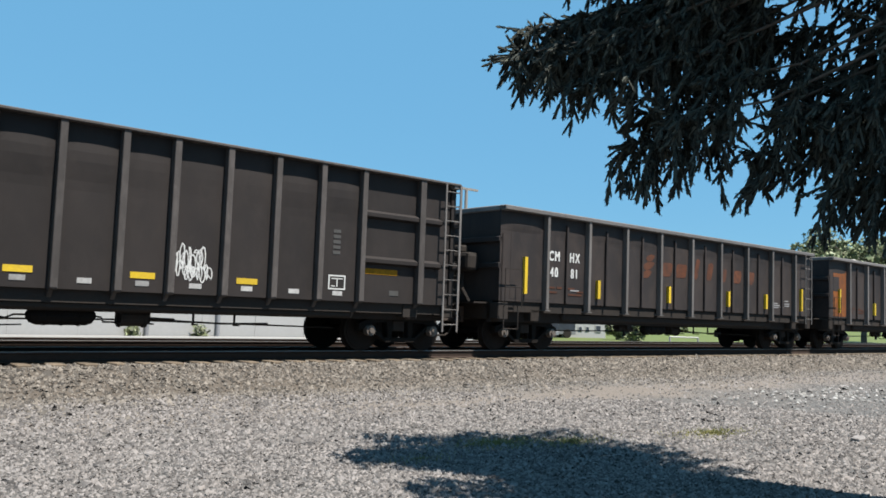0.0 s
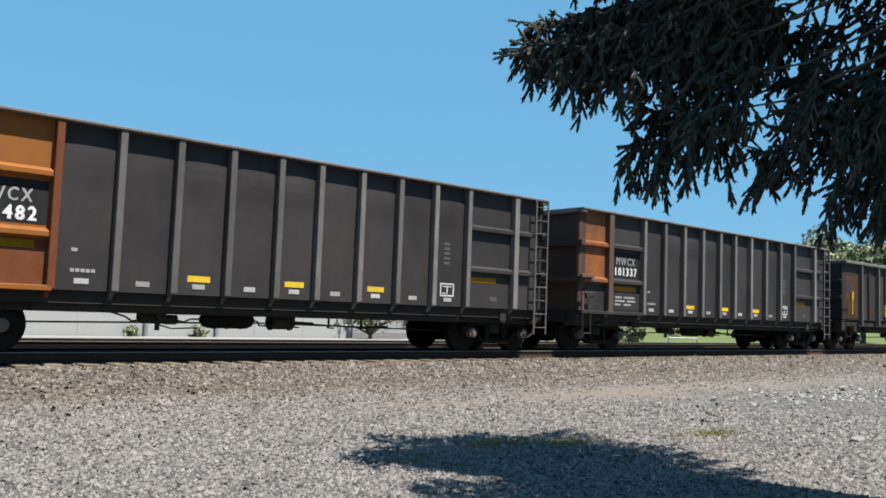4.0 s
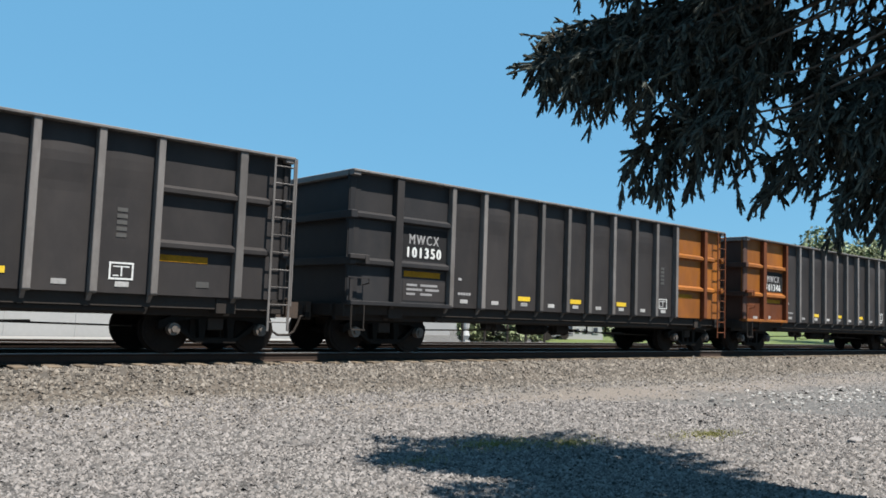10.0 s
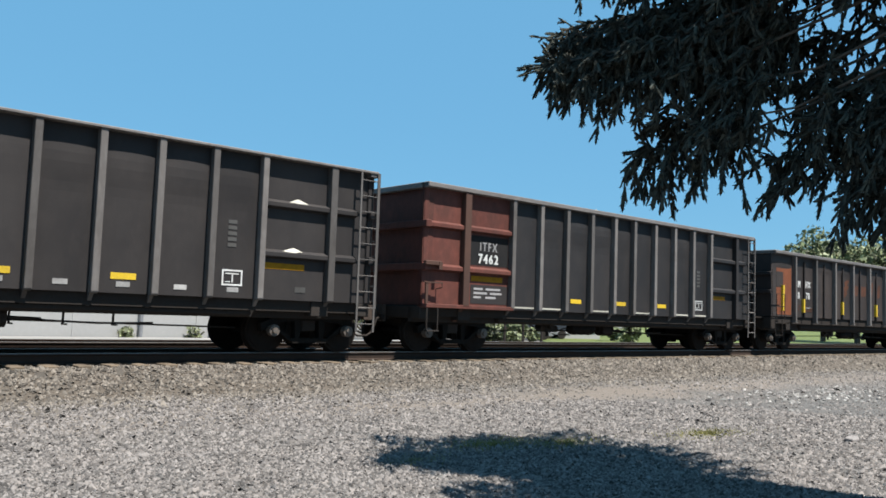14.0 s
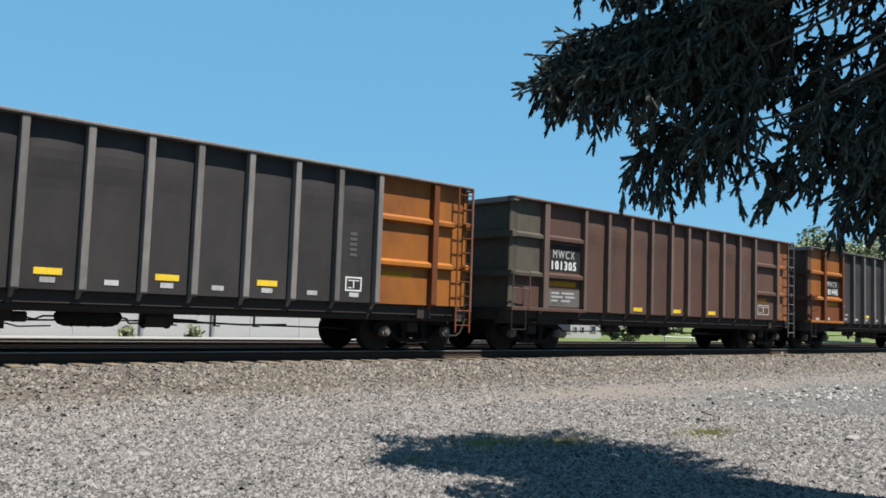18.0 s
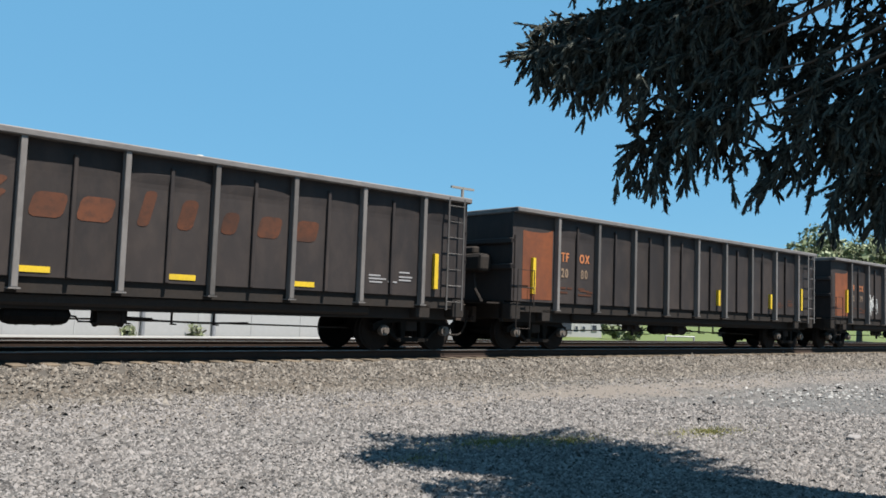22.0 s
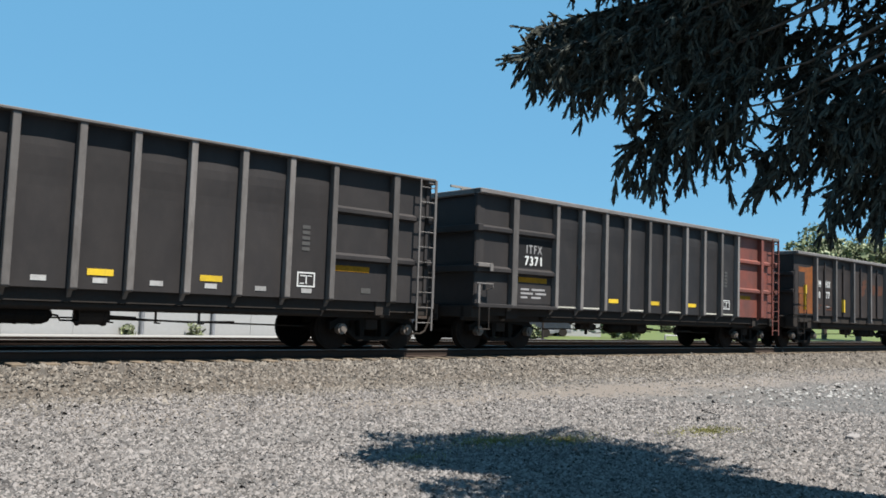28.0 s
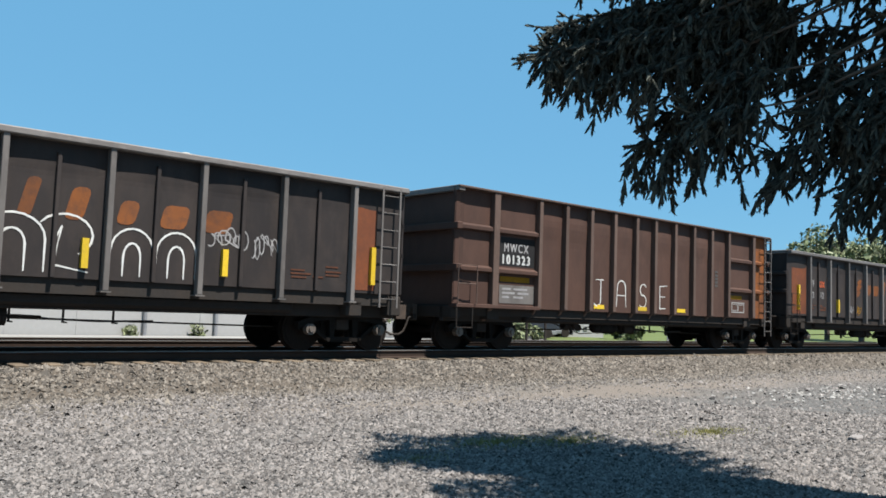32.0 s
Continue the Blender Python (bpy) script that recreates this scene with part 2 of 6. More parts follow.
def lot_material():
    """Crushed-stone lot: grey stones with a sandy worn strip and a few faint green patches."""
    m = material("gravel_lot", (0.070, 0.0655, 0.061), (0.058, 0.0525, 0.0475), 0.95, scale=0.55, fine=26, bump=0.9, third=(0.125, 0.120, 0.112))
    t = m.node_tree
    bsdf = t.nodes["Principled BSDF"]
    old = bsdf.inputs["Base Color"].links[0].from_socket
    coord = t.nodes.new("ShaderNodeTexCoord")
    vor = node(t, "ShaderNodeTexVoronoi", Scale=24.0)
    t.links.new(coord.outputs["Object"], vor.inputs["Vector"])
    bw = t.nodes.new("ShaderNodeRGBToBW")
    t.links.new(vor.outputs["Color"], bw.inputs[0])
    rng = t.nodes.new("ShaderNodeMapRange")
    rng.inputs["To Min"].default_value, rng.inputs["To Max"].default_value = 0.55, 1.4
    t.links.new(bw.outputs[0], rng.inputs["Value"])
    hsv = t.nodes.new("ShaderNodeHueSaturation")
    t.links.new(rng.outputs[0], hsv.inputs["Value"])
    t.links.new(old, hsv.inputs["Color"])
    # a sandy strip worn by wheels, parallel to the track, and two thin green patches
    sep = t.nodes.new("ShaderNodeSeparateXYZ")
    t.links.new(coord.outputs["Object"], sep.inputs[0])
    edge = node(t, "ShaderNodeTexNoise", Scale=0.6, Detail=5.0)
    t.links.new(coord.outputs["Object"], edge.inputs["Vector"])
    wobble = t.nodes.new("ShaderNodeMath")
    wobble.operation = "MULTIPLY_ADD"
    wobble.inputs[1].default_value = 2.6
    t.links.new(edge.outputs["Fac"], wobble.inputs[0])
    t.links.new(sep.outputs["Y"], wobble.inputs[2])
    band = t.nodes.new("ShaderNodeValToRGB")
    span = t.nodes.new("ShaderNodeMapRange")
    span.inputs["From Min"].default_value, span.inputs["From Max"].default_value = 9.0, 15.0
    t.links.new(wobble.outputs[0], span.inputs["Value"])
    t.links.new(span.outputs[0], band.inputs[0])
    for pos, value in ((0.0, 0.0), (0.28, 0.15), (0.42, 0.85), (0.62, 0.75), (0.78, 0.1)):
        e = band.color_ramp.elements.new(pos)
        e.color = (value, value, value, 1)
    band.color_ramp.elements[-1].color = (0, 0, 0, 1)
    sand = t.nodes.new("ShaderNodeMix")
    sand.data_type = "RGBA"
    sand.inputs[7].default_value = (0.140, 0.117, 0.097, 1)
    t.links.new(band.outputs[0], sand.inputs[0])
    t.links.new(hsv.outputs[0], sand.inputs[6])
    t.links.new(sand.outputs[2], bsdf.inputs["Base Color"])
    return m


LOT = lot_material()

# ---- mesh helpers ----


def box(bm, x0, x1, y0, y1, z0, z1):
    v = [bm.verts.new((x, y, z)) for x in (x0, x1) for y in (y0, y1) for z in (z0, z1)]
    for f in ((0, 1, 3, 2), (4, 6, 7, 5), (0, 4, 5, 1), (2, 3, 7, 6), (0, 2, 6, 4), (1, 5, 7, 3)):
        bm.faces.new([v[i] for i in f])
    return bm


def prism(bm, profile, a, b, axis="x"):
    """A profile of (u, v) pairs drawn out from a to b: along x (u = y, v = z), y (u = x, v = z) or z (u = x, v = y)."""
    def place(u, v, w):
        return {"x": (w, u, v), "y": (u, w, v), "z": (u, v, w)}[axis]
    p = [bm.verts.new(place(u, v, a)) for u, v in profile]
    q = [bm.verts.new(place(u, v, b)) for u, v in profile]
    n = len(profile)
    bm.faces.new(p)
    bm.faces.new(q[::-1])
    for i in range(n):
        bm.faces.new((p[i], q[i], q[(i + 1) % n], p[(i + 1) % n]))
    return bm


def tube(bm, points, radius, sides=6, cap=True):
    """A round bar along points; radius is one number or one for each point."""
    pts = [Vector(p) for p in points]
    radii = radius if isinstance(radius, (list, tuple)) else [radius] * len(pts)
    rings = []
    up = Vector((0.13, 0.31, 0.94))
    for i, p in enumerate(pts):
        way = (pts[min(i + 1, len(pts) - 1)] - pts[max(i - 1, 0)]).normalized()
        side = way.cross(up if abs(way.dot(up)) < 0.95 else Vector((1, 0, 0))).normalized()
        other = way.cross(side)
        rings.append([bm.verts.new(p + (side * math.cos(k * math.tau / sides) + other * math.sin(k * math.tau / sides)) * radii[i]) for k in range(sides)])
    for r, s in zip(rings, rings[1:]):
        for k in range(sides):
            bm.faces.new((r[k], r[(k + 1) % sides], s[(k + 1) % sides], s[k]))
    if cap:
        bm.faces.new(rings[0][::-1])
        bm.faces.new(rings[-1])
    return bm


def disc(bm, centre, radius, half, sides=20, axis="y"):
    c = Vector(centre)
    d = Vector((0, half, 0)) if axis == "y" else Vector((half, 0, 0)) if axis == "x" else Vector((0, 0, half))
    return tube(bm, [c - d, c + d], radius, sides)


def soften(bm, width=0.012):
    bmesh.ops.bevel(bm, geom=bm.edges[:], offset=width, segments=1, affect="EDGES")
    return bm


MESHES = {}


def mesh(key, build, mat, smooth=False):
    """The mesh of that key and material, built once."""
    key = (key, mat.name)
    if key not in MESHES:
        bm = bmesh.new()
        build(bm)
        bmesh.ops.recalc_face_normals(bm, faces=bm.faces[:])
        me = bpy.data.meshes.new(str(key[0]))
        bm.to_mesh(me)
        bm.free()
        me.materials.append(mat)
        if smooth:
            me.shade_smooth()
        MESHES[key] = me
    return MESHES[key]


def part(name, build, mat, parent=None, label="", at=None, key=None, smooth=False):
    """One mesh object under a thing or a part; build fills a bmesh. With a key, alike parts share their mesh."""
    key = key or (name, len(MESHES))
    ob = new(name, mesh(key, build, mat, smooth))
    if parent is not None:
        ob.parent = parent
    if at is not None:
        ob.matrix_basis = at
    if label:
        ob["label"] = label
    return ob


def lettering(name, body, size, mat, parent, x, y, z, wide=1.0, bold=0.015, label=""):
    """Words in the built-in font on a side that faces -y; x is their middle, z their foot."""
    key = (("text", body, size, wide, bold), mat.name)
    if key not in MESHES:
        c = bpy.data.curves.new("text", "FONT")
        c.body, c.size, c.align_x, c.extrude, c.resolution_u = body, size, "CENTER", 0.002, 3
        c.space_character = 1.32
        ob = bpy.data.objects.new("text", c)
        me = bpy.data.meshes.new_from_object(ob)
        bpy.data.objects.remove(ob)
        if bold:        # a heavier face: the outline laid thrice, a little apart
            thick = bmesh.new()
            for dx, dy, dz in ((-bold, 0, 0), (bold, 0, 0.0006), (0, bold, 0.0012)):
                me.transform(Matrix.Translation((dx, dy, dz)))
                thick.from_mesh(me)
                me.transform(Matrix.Translation((-dx, -dy, -dz)))
            thick.to_mesh(me)
            thick.free()
        me.materials.clear()
        me.materials.append(mat)
        MESHES[key] = me
    ob = new(name, MESHES[key])
    ob.parent = parent
    ob.matrix_basis = pose(x, y, z, 90) @ Matrix.Diagonal((wide, 1, 1, 1))
    if label:
        ob["label"] = label
    return ob

# ---- the train ----
TRACK_Y = 15.859
HM, HS = 7.385, 8.216          # half lengths of the two kinds of body
TOP_M, TOP_S = 3.88, 3.585     # their heights over the rail
OUT, SHEET = 1.60, 1.45      # post face and side sheet from the car's middle
M_POSTS = [2.88, 3.91, 4.945, 5.98, 7.01, 7.935, 8.97, 10.0, 11.035, 12.07]
BAY_REAR, BAY_FRONT = 1.29, 13.67      # the wide posts of the end bays, from the rear end
S_POSTS = [14.81, 13.13, 11.46, 9.79, 8.12, 6.45, 4.77, 3.08, 1.40]


def post_shape(width, low, top, foot):
    def build(bm):
        prism(bm, [(-OUT, top), (-OUT, low + 0.03), (-OUT + 0.03, low), (-SHEET + 0.01, low), (-SHEET + 0.01, top)], -width / 2, width / 2)
        soften(bm, 0.010)
        if not foot:
            prism(bm, [(-SHEET - 0.02, low + 0.01), (-SHEET + 0.14, low + 0.01), (-1.10, 0.72), (-1.20, 0.72)], -width * 0.28, width * 0.28)
        if foot:
            box(bm, -width * 0.9, width * 0.9, -OUT - 0.01, -1.36, 1.03, 1.055)
    return build


def bay_panel(width, z0, z1, swell, bulge):
    """One side sheet between two posts, pushed out a little near its top by years of loads."""
    def build(bm):
        nx, zs = 8, [z0, z1 - swell] + [z1 - swell + swell * k / 7 for k in range(1, 8)]
        grid = []
        for k, z in enumerate(zs):
            v = max(0.0, (z - z1 + swell) / swell)
            grid.append([bm.verts.new((-width / 2 + width * i / nx, -SHEET - bulge * math.sin(math.pi * v) ** 2 * (4 * i / nx * (1 - i / nx)) ** 0.7, z)) for i in range(nx + 1)])
        for p, q in zip(grid, grid[1:]):
            for i in range(nx):
                bm.faces.new((p[i], p[i + 1], q[i + 1], q[i]))
        back = [bm.verts.new((x, -SHEET + 0.05, z)) for x, z in ((-width / 2, z0), (width / 2, z0), (width / 2, z1), (-width / 2, z1))]
        bm.faces.new(back)
        bm.faces.new(grid[0] + [back[1], back[0]])
        bm.faces.new(grid[-1][::-1] + [back[3], back[2]])
        bm.faces.new([row[0] for row in grid][::-1] + [back[0], back[3]])
        bm.faces.new([row[-1] for row in grid] + [back[2], back[1]])
    return build


def far_posts(places, width, top, foot):
    """The posts of the side that is turned away, joined."""
    def build(bm):
        for x in places:
            one = bmesh.new()
            post_shape(width, 1.03, top - 0.05, foot)(one)
            bmesh.ops.translate(one, verts=one.verts[:], vec=(x, 0, 0))
            made = bpy.data.meshes.new("post")
            one.to_mesh(made)
            one.free()
            bm.from_mesh(made)
            bpy.data.meshes.remove(made)
    return build


def bar_shape(x0, x1, y0, y1, z0, z1, worn=0.008):
    def build(bm):
        box(bm, x0, x1, y0, y1, z0, z1)
        if worn:
            soften(bm, worn)
    return build


def rib_shape(length):
    """A horizontal pressed rib with a sloping top."""
    def build(bm):
        prism(bm, [(-SHEET + 0.01, -0.09), (-OUT + 0.035, -0.05), (-OUT + 0.035, 0.04), (-SHEET + 0.01, 0.10)], 0, length)
        soften(bm, 0.008)
    return build


def wheel_shape(bm):
    disc(bm, (0, 0.0, 0), 0.457, 0.055, 28)
    disc(bm, (0, 0.075, 0), 0.482, 0.022, 28)
    disc(bm, (0, -0.06, 0), 0.40, 0.012, 24)
    disc(bm, (0, -0.075, 0), 0.13, 0.03, 14)


def frame_shape(bm):
    """Cast side frame with two windows, pedestals at its ends and a spring nest."""
    prism(bm, [(-0.40, 0.20), (0.40, 0.20), (0.46, 0.30), (-0.46, 0.30)], -0.08, 0.08, "y")
    for s in (-1, 1):
        prism(bm, [(s * 1.14, 0.60), (s * 0.72, 0.77), (s * 0.20, 0.77), (s * 0.20, 0.66), (s * 0.70, 0.62), (s * 1.14, 0.44)], -0.08, 0.08, "y")
        prism(bm, [(s * 0.20, 0.77), (s * 0.38, 0.77), (s * 0.34, 0.28), (s * 0.24, 0.28)], -0.07, 0.07, "y")
        prism(bm, [(s * 0.40, 0.20), (s * 0.46, 0.32), (s * 0.82, 0.60), (s * 0.74, 0.42)], -0.07, 0.07, "y")
    box(bm, -0.24, 0.24, -0.09, 0.09, 0.66, 0.77)


def truck_shape(bm):
    """Bolster with brake beams and rigging on both sides of it."""
    soften(box(bm, -0.17, 0.17, -1.02, 1.02, 0.44, 0.68), 0.02)
    for s in (-1, 1):
        box(bm, s * 0.30 - 0.05, s * 0.30 + 0.05, -0.72, 0.72, 0.30, 0.44)
        box(bm, s * 0.36 - 0.06, s * 0.36 + 0.06, -0.82, -0.66, 0.26, 0.66)
        box(bm, s * 0.36 - 0.06, s * 0.36 + 0.06, 0.66, 0.82, 0.26, 0.66)
        box(bm, s * 0.55 - 0.25, s * 0.55 + 0.25, -0.55, 0.55, 0.50, 0.74)
    box(bm, -0.3, 0.3, -0.05, 0.05, 0.22, 0.42)


def truck(parent, x):
    root = part("truck", truck_shape, UNDER, parent, at=pose(x, 0, 0), key="truck")
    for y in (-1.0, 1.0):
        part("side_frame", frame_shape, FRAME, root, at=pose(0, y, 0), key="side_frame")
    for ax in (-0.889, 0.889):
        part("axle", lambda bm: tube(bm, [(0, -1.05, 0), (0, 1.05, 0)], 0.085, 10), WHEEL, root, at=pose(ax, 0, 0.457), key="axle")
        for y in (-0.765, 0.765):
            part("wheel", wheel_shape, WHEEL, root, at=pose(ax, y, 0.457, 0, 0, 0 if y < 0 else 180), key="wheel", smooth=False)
            part("bearing_cap", lambda bm: (disc(bm, (0, 0, 0), 0.115, 0.07, 14), disc(bm, (0, -0.08, 0), 0.06, 0.03, 10)), CAP, root, at=pose(ax, y * 1.46, 0.457, 0, 0, 0 if y < 0 else 180), key="bearing_cap")
    return root


def coupler_shape(bm):
    box(bm, -0.25, 0.38, -0.10, 0.10, -0.11, 0.11)
    prism(bm, [(0.30, -0.16), (0.48, -0.24), (0.68, -0.18), (0.72, -0.02), (0.58, 0.04), (0.62, 0.20), (0.46, 0.24), (0.30, 0.16)], -0.17, 0.17, "z")
    box(bm, 0.02, 0.14, -0.24, 0.24, -0.20, 0.20)
    tube(bm, [(0.10, -0.15, 0.05), (0.12, -0.8, 0.10), (0.10, -1.35, 0.22)], 0.018, 5)


def hose_shape(bm):
    tube(bm, [(0.16, 0, 0.04), (0.30, 0, 0.0), (0.36, 0, -0.16), (0.45, 0, -0.33), (0.58, 0, -0.40), (0.71, 0, -0.40)], 0.026, 7)
    box(bm, 0.10, 0.20, -0.05, 0.05, -0.02, 0.10)


def ladder(parent, x0, x1, y, z0, z1, count, mat, name="ladder", turned=False):
    """Two stiles with rungs; on a side (constant y) or, turned, on an end (x0 to x1 then run along y)."""
    def stiles(bm):
        for x in (x0, x1):
            if turned:
                box(bm, y - 0.012, y + 0.012, x - 0.022, x + 0.022, z0, z1)
            else:
                box(bm, x - 0.022, x + 0.022, y - 0.012, y + 0.012, z0, z1)
    root = part(name, stiles, mat, parent, key=("ladder", x0, x1, y, z0, z1, turned))
    for k in range(count):
        z = z0 + (z1 - z0) * (k + 0.5) / count
        ends = [(y, x0, 0), (y, x1, 0)] if turned else [(x0, y, 0), (x1, y, 0)]
        part("rung", lambda bm: tube(bm, ends, 0.013, 5), mat, root, at=pose(0, 0, z), key=("rung", x0, x1, y, turned))
    return root


def stroke(bm, points, width, y):
    """A flat painted line through (x, z) points on a side that faces -y: one mitred ribbon with rounded-off ends."""
    pts = [Vector((points[0][0], 0, points[0][1]))]
    for x, z in points[1:]:
        p = Vector((x, 0, z))
        if (p - pts[-1]).length > 0.004:
            pts.append(p)
    if len(pts) < 2:
        return
    rows = []
    for i, p in enumerate(pts):
        a = (p - pts[i - 1]).normalized() if i else (pts[1] - p).normalized()
        b = (pts[i + 1] - p).normalized() if i + 1 < len(pts) else a
        way = a + b
        way = way.normalized() if way.length > 0.35 else a
        swell = 1.0 + 0.18 * math.sin(i * 1.7 + p.x * 9)        # the can held nearer and farther
        half = width / 2 * swell * (0.55 if i in (0, len(pts) - 1) else min(1.6, 1 / max(0.6, way.dot(a))))
        n = Vector((-way.z, 0, way.x)) * half
        lift = Vector((0, y - 0.00025 * (i % 12), 0))
        rows.append((bm.verts.new(p - n + lift), bm.verts.new(p + n + lift)))
    for (a, b), (c, d) in zip(rows, rows[1:]):
        bm.faces.new((a, c, d, b))


def arc(cx, cz, rx, rz, a0, a1, n=12):
    return [(cx + rx * math.cos(radians(a0 + (a1 - a0) * i / n)), cz + rz * math.sin(radians(a0 + (a1 - a0) * i / n))) for i in range(n + 1)]


def scrawl(seed, x, z, w, h, loops=9):
    """One tangled spray line."""
    r = random.Random(seed)
    pts = []
    for i in range(loops):
        cx = x + w * (i + 0.5) / loops
        pts += arc(cx, z + h * r.uniform(0.35, 0.65), w / loops * r.uniform(0.5, 1.0), h * r.uniform(0.25, 0.5), r.uniform(0, 360), r.uniform(400, 620), 9)
    return pts


def big_marks(x, z, s=1.0, gap=0.98):
    """Four loose painted strokes in a row: a hook, an arch, a wave and a comb."""
    a, b, c = x + gap, x + 2 * gap, x + 3 * gap
    return [
        [(x - 0.2 * s, z + 1.0 * s), (x + 0.3 * s, z + 1.0 * s), (x + 0.12 * s, z + 1.0 * s), (x + 0.12 * s, z + 0.3 * s)] + arc(x - 0.1 * s, z + 0.22 * s, 0.22 * s, 0.22 * s, 0, -150, 7),
        [(a - 0.3 * s, z)] + arc(a, z + 0.75 * s, 0.26 * s, 0.28 * s, 180, 0, 8) + [(a + 0.3 * s, z)],
        [(a - 0.28 * s, z + 0.45 * s), (a + 0.28 * s, z + 0.45 * s)],
        arc(b + 0.05 * s, z + 0.72 * s, 0.22 * s, 0.24 * s, 30, 250, 8) + arc(b, z + 0.27 * s, 0.25 * s, 0.25 * s, 80, -140, 8),
        [(c + 0.3 * s, z + 0.97 * s), (c - 0.22 * s, z + 0.92 * s), (c - 0.2 * s, z), (c + 0.24 * s, z + 0.02)],
        [(c - 0.2 * s, z + 0.5 * s), (c + 0.18 * s, z + 0.5 * s)],
    ]


def painted(name, lines, width, mat, parent, label="", y=-SHEET - 0.006):
    def build(bm):
        for line in lines:
            stroke(bm, line, width, y)
    return part(name, build, mat, parent, label)


def reservoir_shape(bm):
    """Welded air tank with dished ends, straps and hangers."""
    tube(bm, [(-1.62, -0.95, 0.62), (-1.56, -0.95, 0.62), (-1.46, -0.95, 0.62), (-0.66, -0.95, 0.62), (-0.56, -0.95, 0.62), (-0.50, -0.95, 0.62)], [0.05, 0.13, 0.165, 0.165, 0.13, 0.05], 14)
    for x in (-1.34, -1.06, -0.78):
        disc(bm, (x, -0.95, 0.62), 0.175, 0.02, 14, "x")
        box(bm, x - 0.02, x + 0.02, -0.97, -0.93, 0.76, 0.98)
    tube(bm, [(-0.52, -0.95, 0.62), (-0.40, -0.95, 0.60), (-0.34, -0.90, 0.52), (0.1, -0.85, 0.52)], 0.018, 5)


def cylinder_shape(bm):
    """Brake cylinder with its push rod, levers and guide irons."""
    disc(bm, (0.20, -0.78, 0.60), 0.15, 0.20, 14, "x")
    disc(bm, (0.42, -0.78, 0.60), 0.17, 0.03, 14, "x")
    disc(bm, (-0.02, -0.78, 0.60), 0.17, 0.02, 14, "x")
    tube(bm, [(0.44, -0.78, 0.60), (1.02, -0.74, 0.58)], 0.028, 6)
    box(bm, 0.98, 1.06, -0.98, -0.30, 0.54, 0.58)
    tube(bm, [(1.02, -0.95, 0.56), (1.9, -0.98, 0.53), (2.9, -0.9, 0.55)], 0.020, 5)
    for x in (-0.1, 0.5, 1.35, 2.2):
        box(bm, x - 0.015, x + 0.015, -0.86, -0.82, 0.50, 0.98)
        box(bm, x - 0.015, x + 0.015, -1.04, -0.80, 0.49, 0.515)


def valve_shape(bm):
    """Control valve: a bracket with two bolted portions, a dirt collector and bent pipes."""
    box(bm, -2.55, -2.28, -0.98, -0.76, 0.52, 0.80)
    disc(bm, (-2.42, -1.02, 0.68), 0.10, 0.06, 10)
    disc(bm, (-2.66, -0.87, 0.64), 0.11, 0.10, 10, "x")
    disc(bm, (-2.16, -0.87, 0.60), 0.09, 0.11, 10, "x")
    tube(bm, [(-2.42, -0.90, 0.54), (-2.42, -0.90, 0.40)], 0.045, 8)
    tube(bm, [(-2.10, -0.87, 0.60), (-1.92, -0.90, 0.56), (-1.80, -0.95, 0.62), (-1.60, -0.95, 0.62)], 0.018, 5)
    tube(bm, [(-2.70, -0.9, 0.60), (-2.92, -0.98, 0.56), (-3.05, -1.0, 0.64), (-3.4, -1.02, 0.74)], 0.018, 5)
    tube(bm, [(-2.42, -0.98, 0.50), (-2.2, -1.02, 0.44), (-1.7, -1.05, 0.46)], 0.014, 5)


def wagon_base(root, half, end_gap):
    """What both kinds have under the floor."""
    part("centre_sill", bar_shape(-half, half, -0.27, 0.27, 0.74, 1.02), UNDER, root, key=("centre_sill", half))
    for x in (-half + 1.42, half - 1.22):
        truck(root, x)
        part("bolster", bar_shape(x - 0.2, x + 0.2, -1.4, 1.4, 0.76, 1.05), UNDER, root, key=("bolster", x))
    for s in (-1, 1):
        part("coupler", coupler_shape, RUST_IRON, root, at=pose(s * half, 0, 0.876, 0, 0, 0 if s > 0 else 180) @ Matrix.Diagonal((end_gap / 0.72, 1, 1, 1)), key="coupler")
        part("air_hose", hose_shape, UNDER, root, at=pose(s * (half + end_gap - 0.72), -0.26, 0.74, 0, 0, 0 if s > 0 else 180), key="air_hose")
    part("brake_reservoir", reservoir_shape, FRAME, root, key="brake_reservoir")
    part("brake_cylinder", cylinder_shape, UNDER, root, key="brake_cylinder")
    part("control_valve", valve_shape, UNDER, root, key="control_valve")
    part("brake_rod", lambda bm: tube(bm, [(-half + 2.6, -0.45, 0.50), (0, -0.5, 0.56), (half - 2.6, -0.45, 0.48)], 0.018, 5), UNDER, root, key=("brake_rod", half))
    part("train_pipe", lambda bm: tube(bm, [(-half + 0.6, -1.02, 0.74), (half - 0.6, -1.02, 0.74)], 0.025, 6), UNDER, root, key=("train_pipe", half))


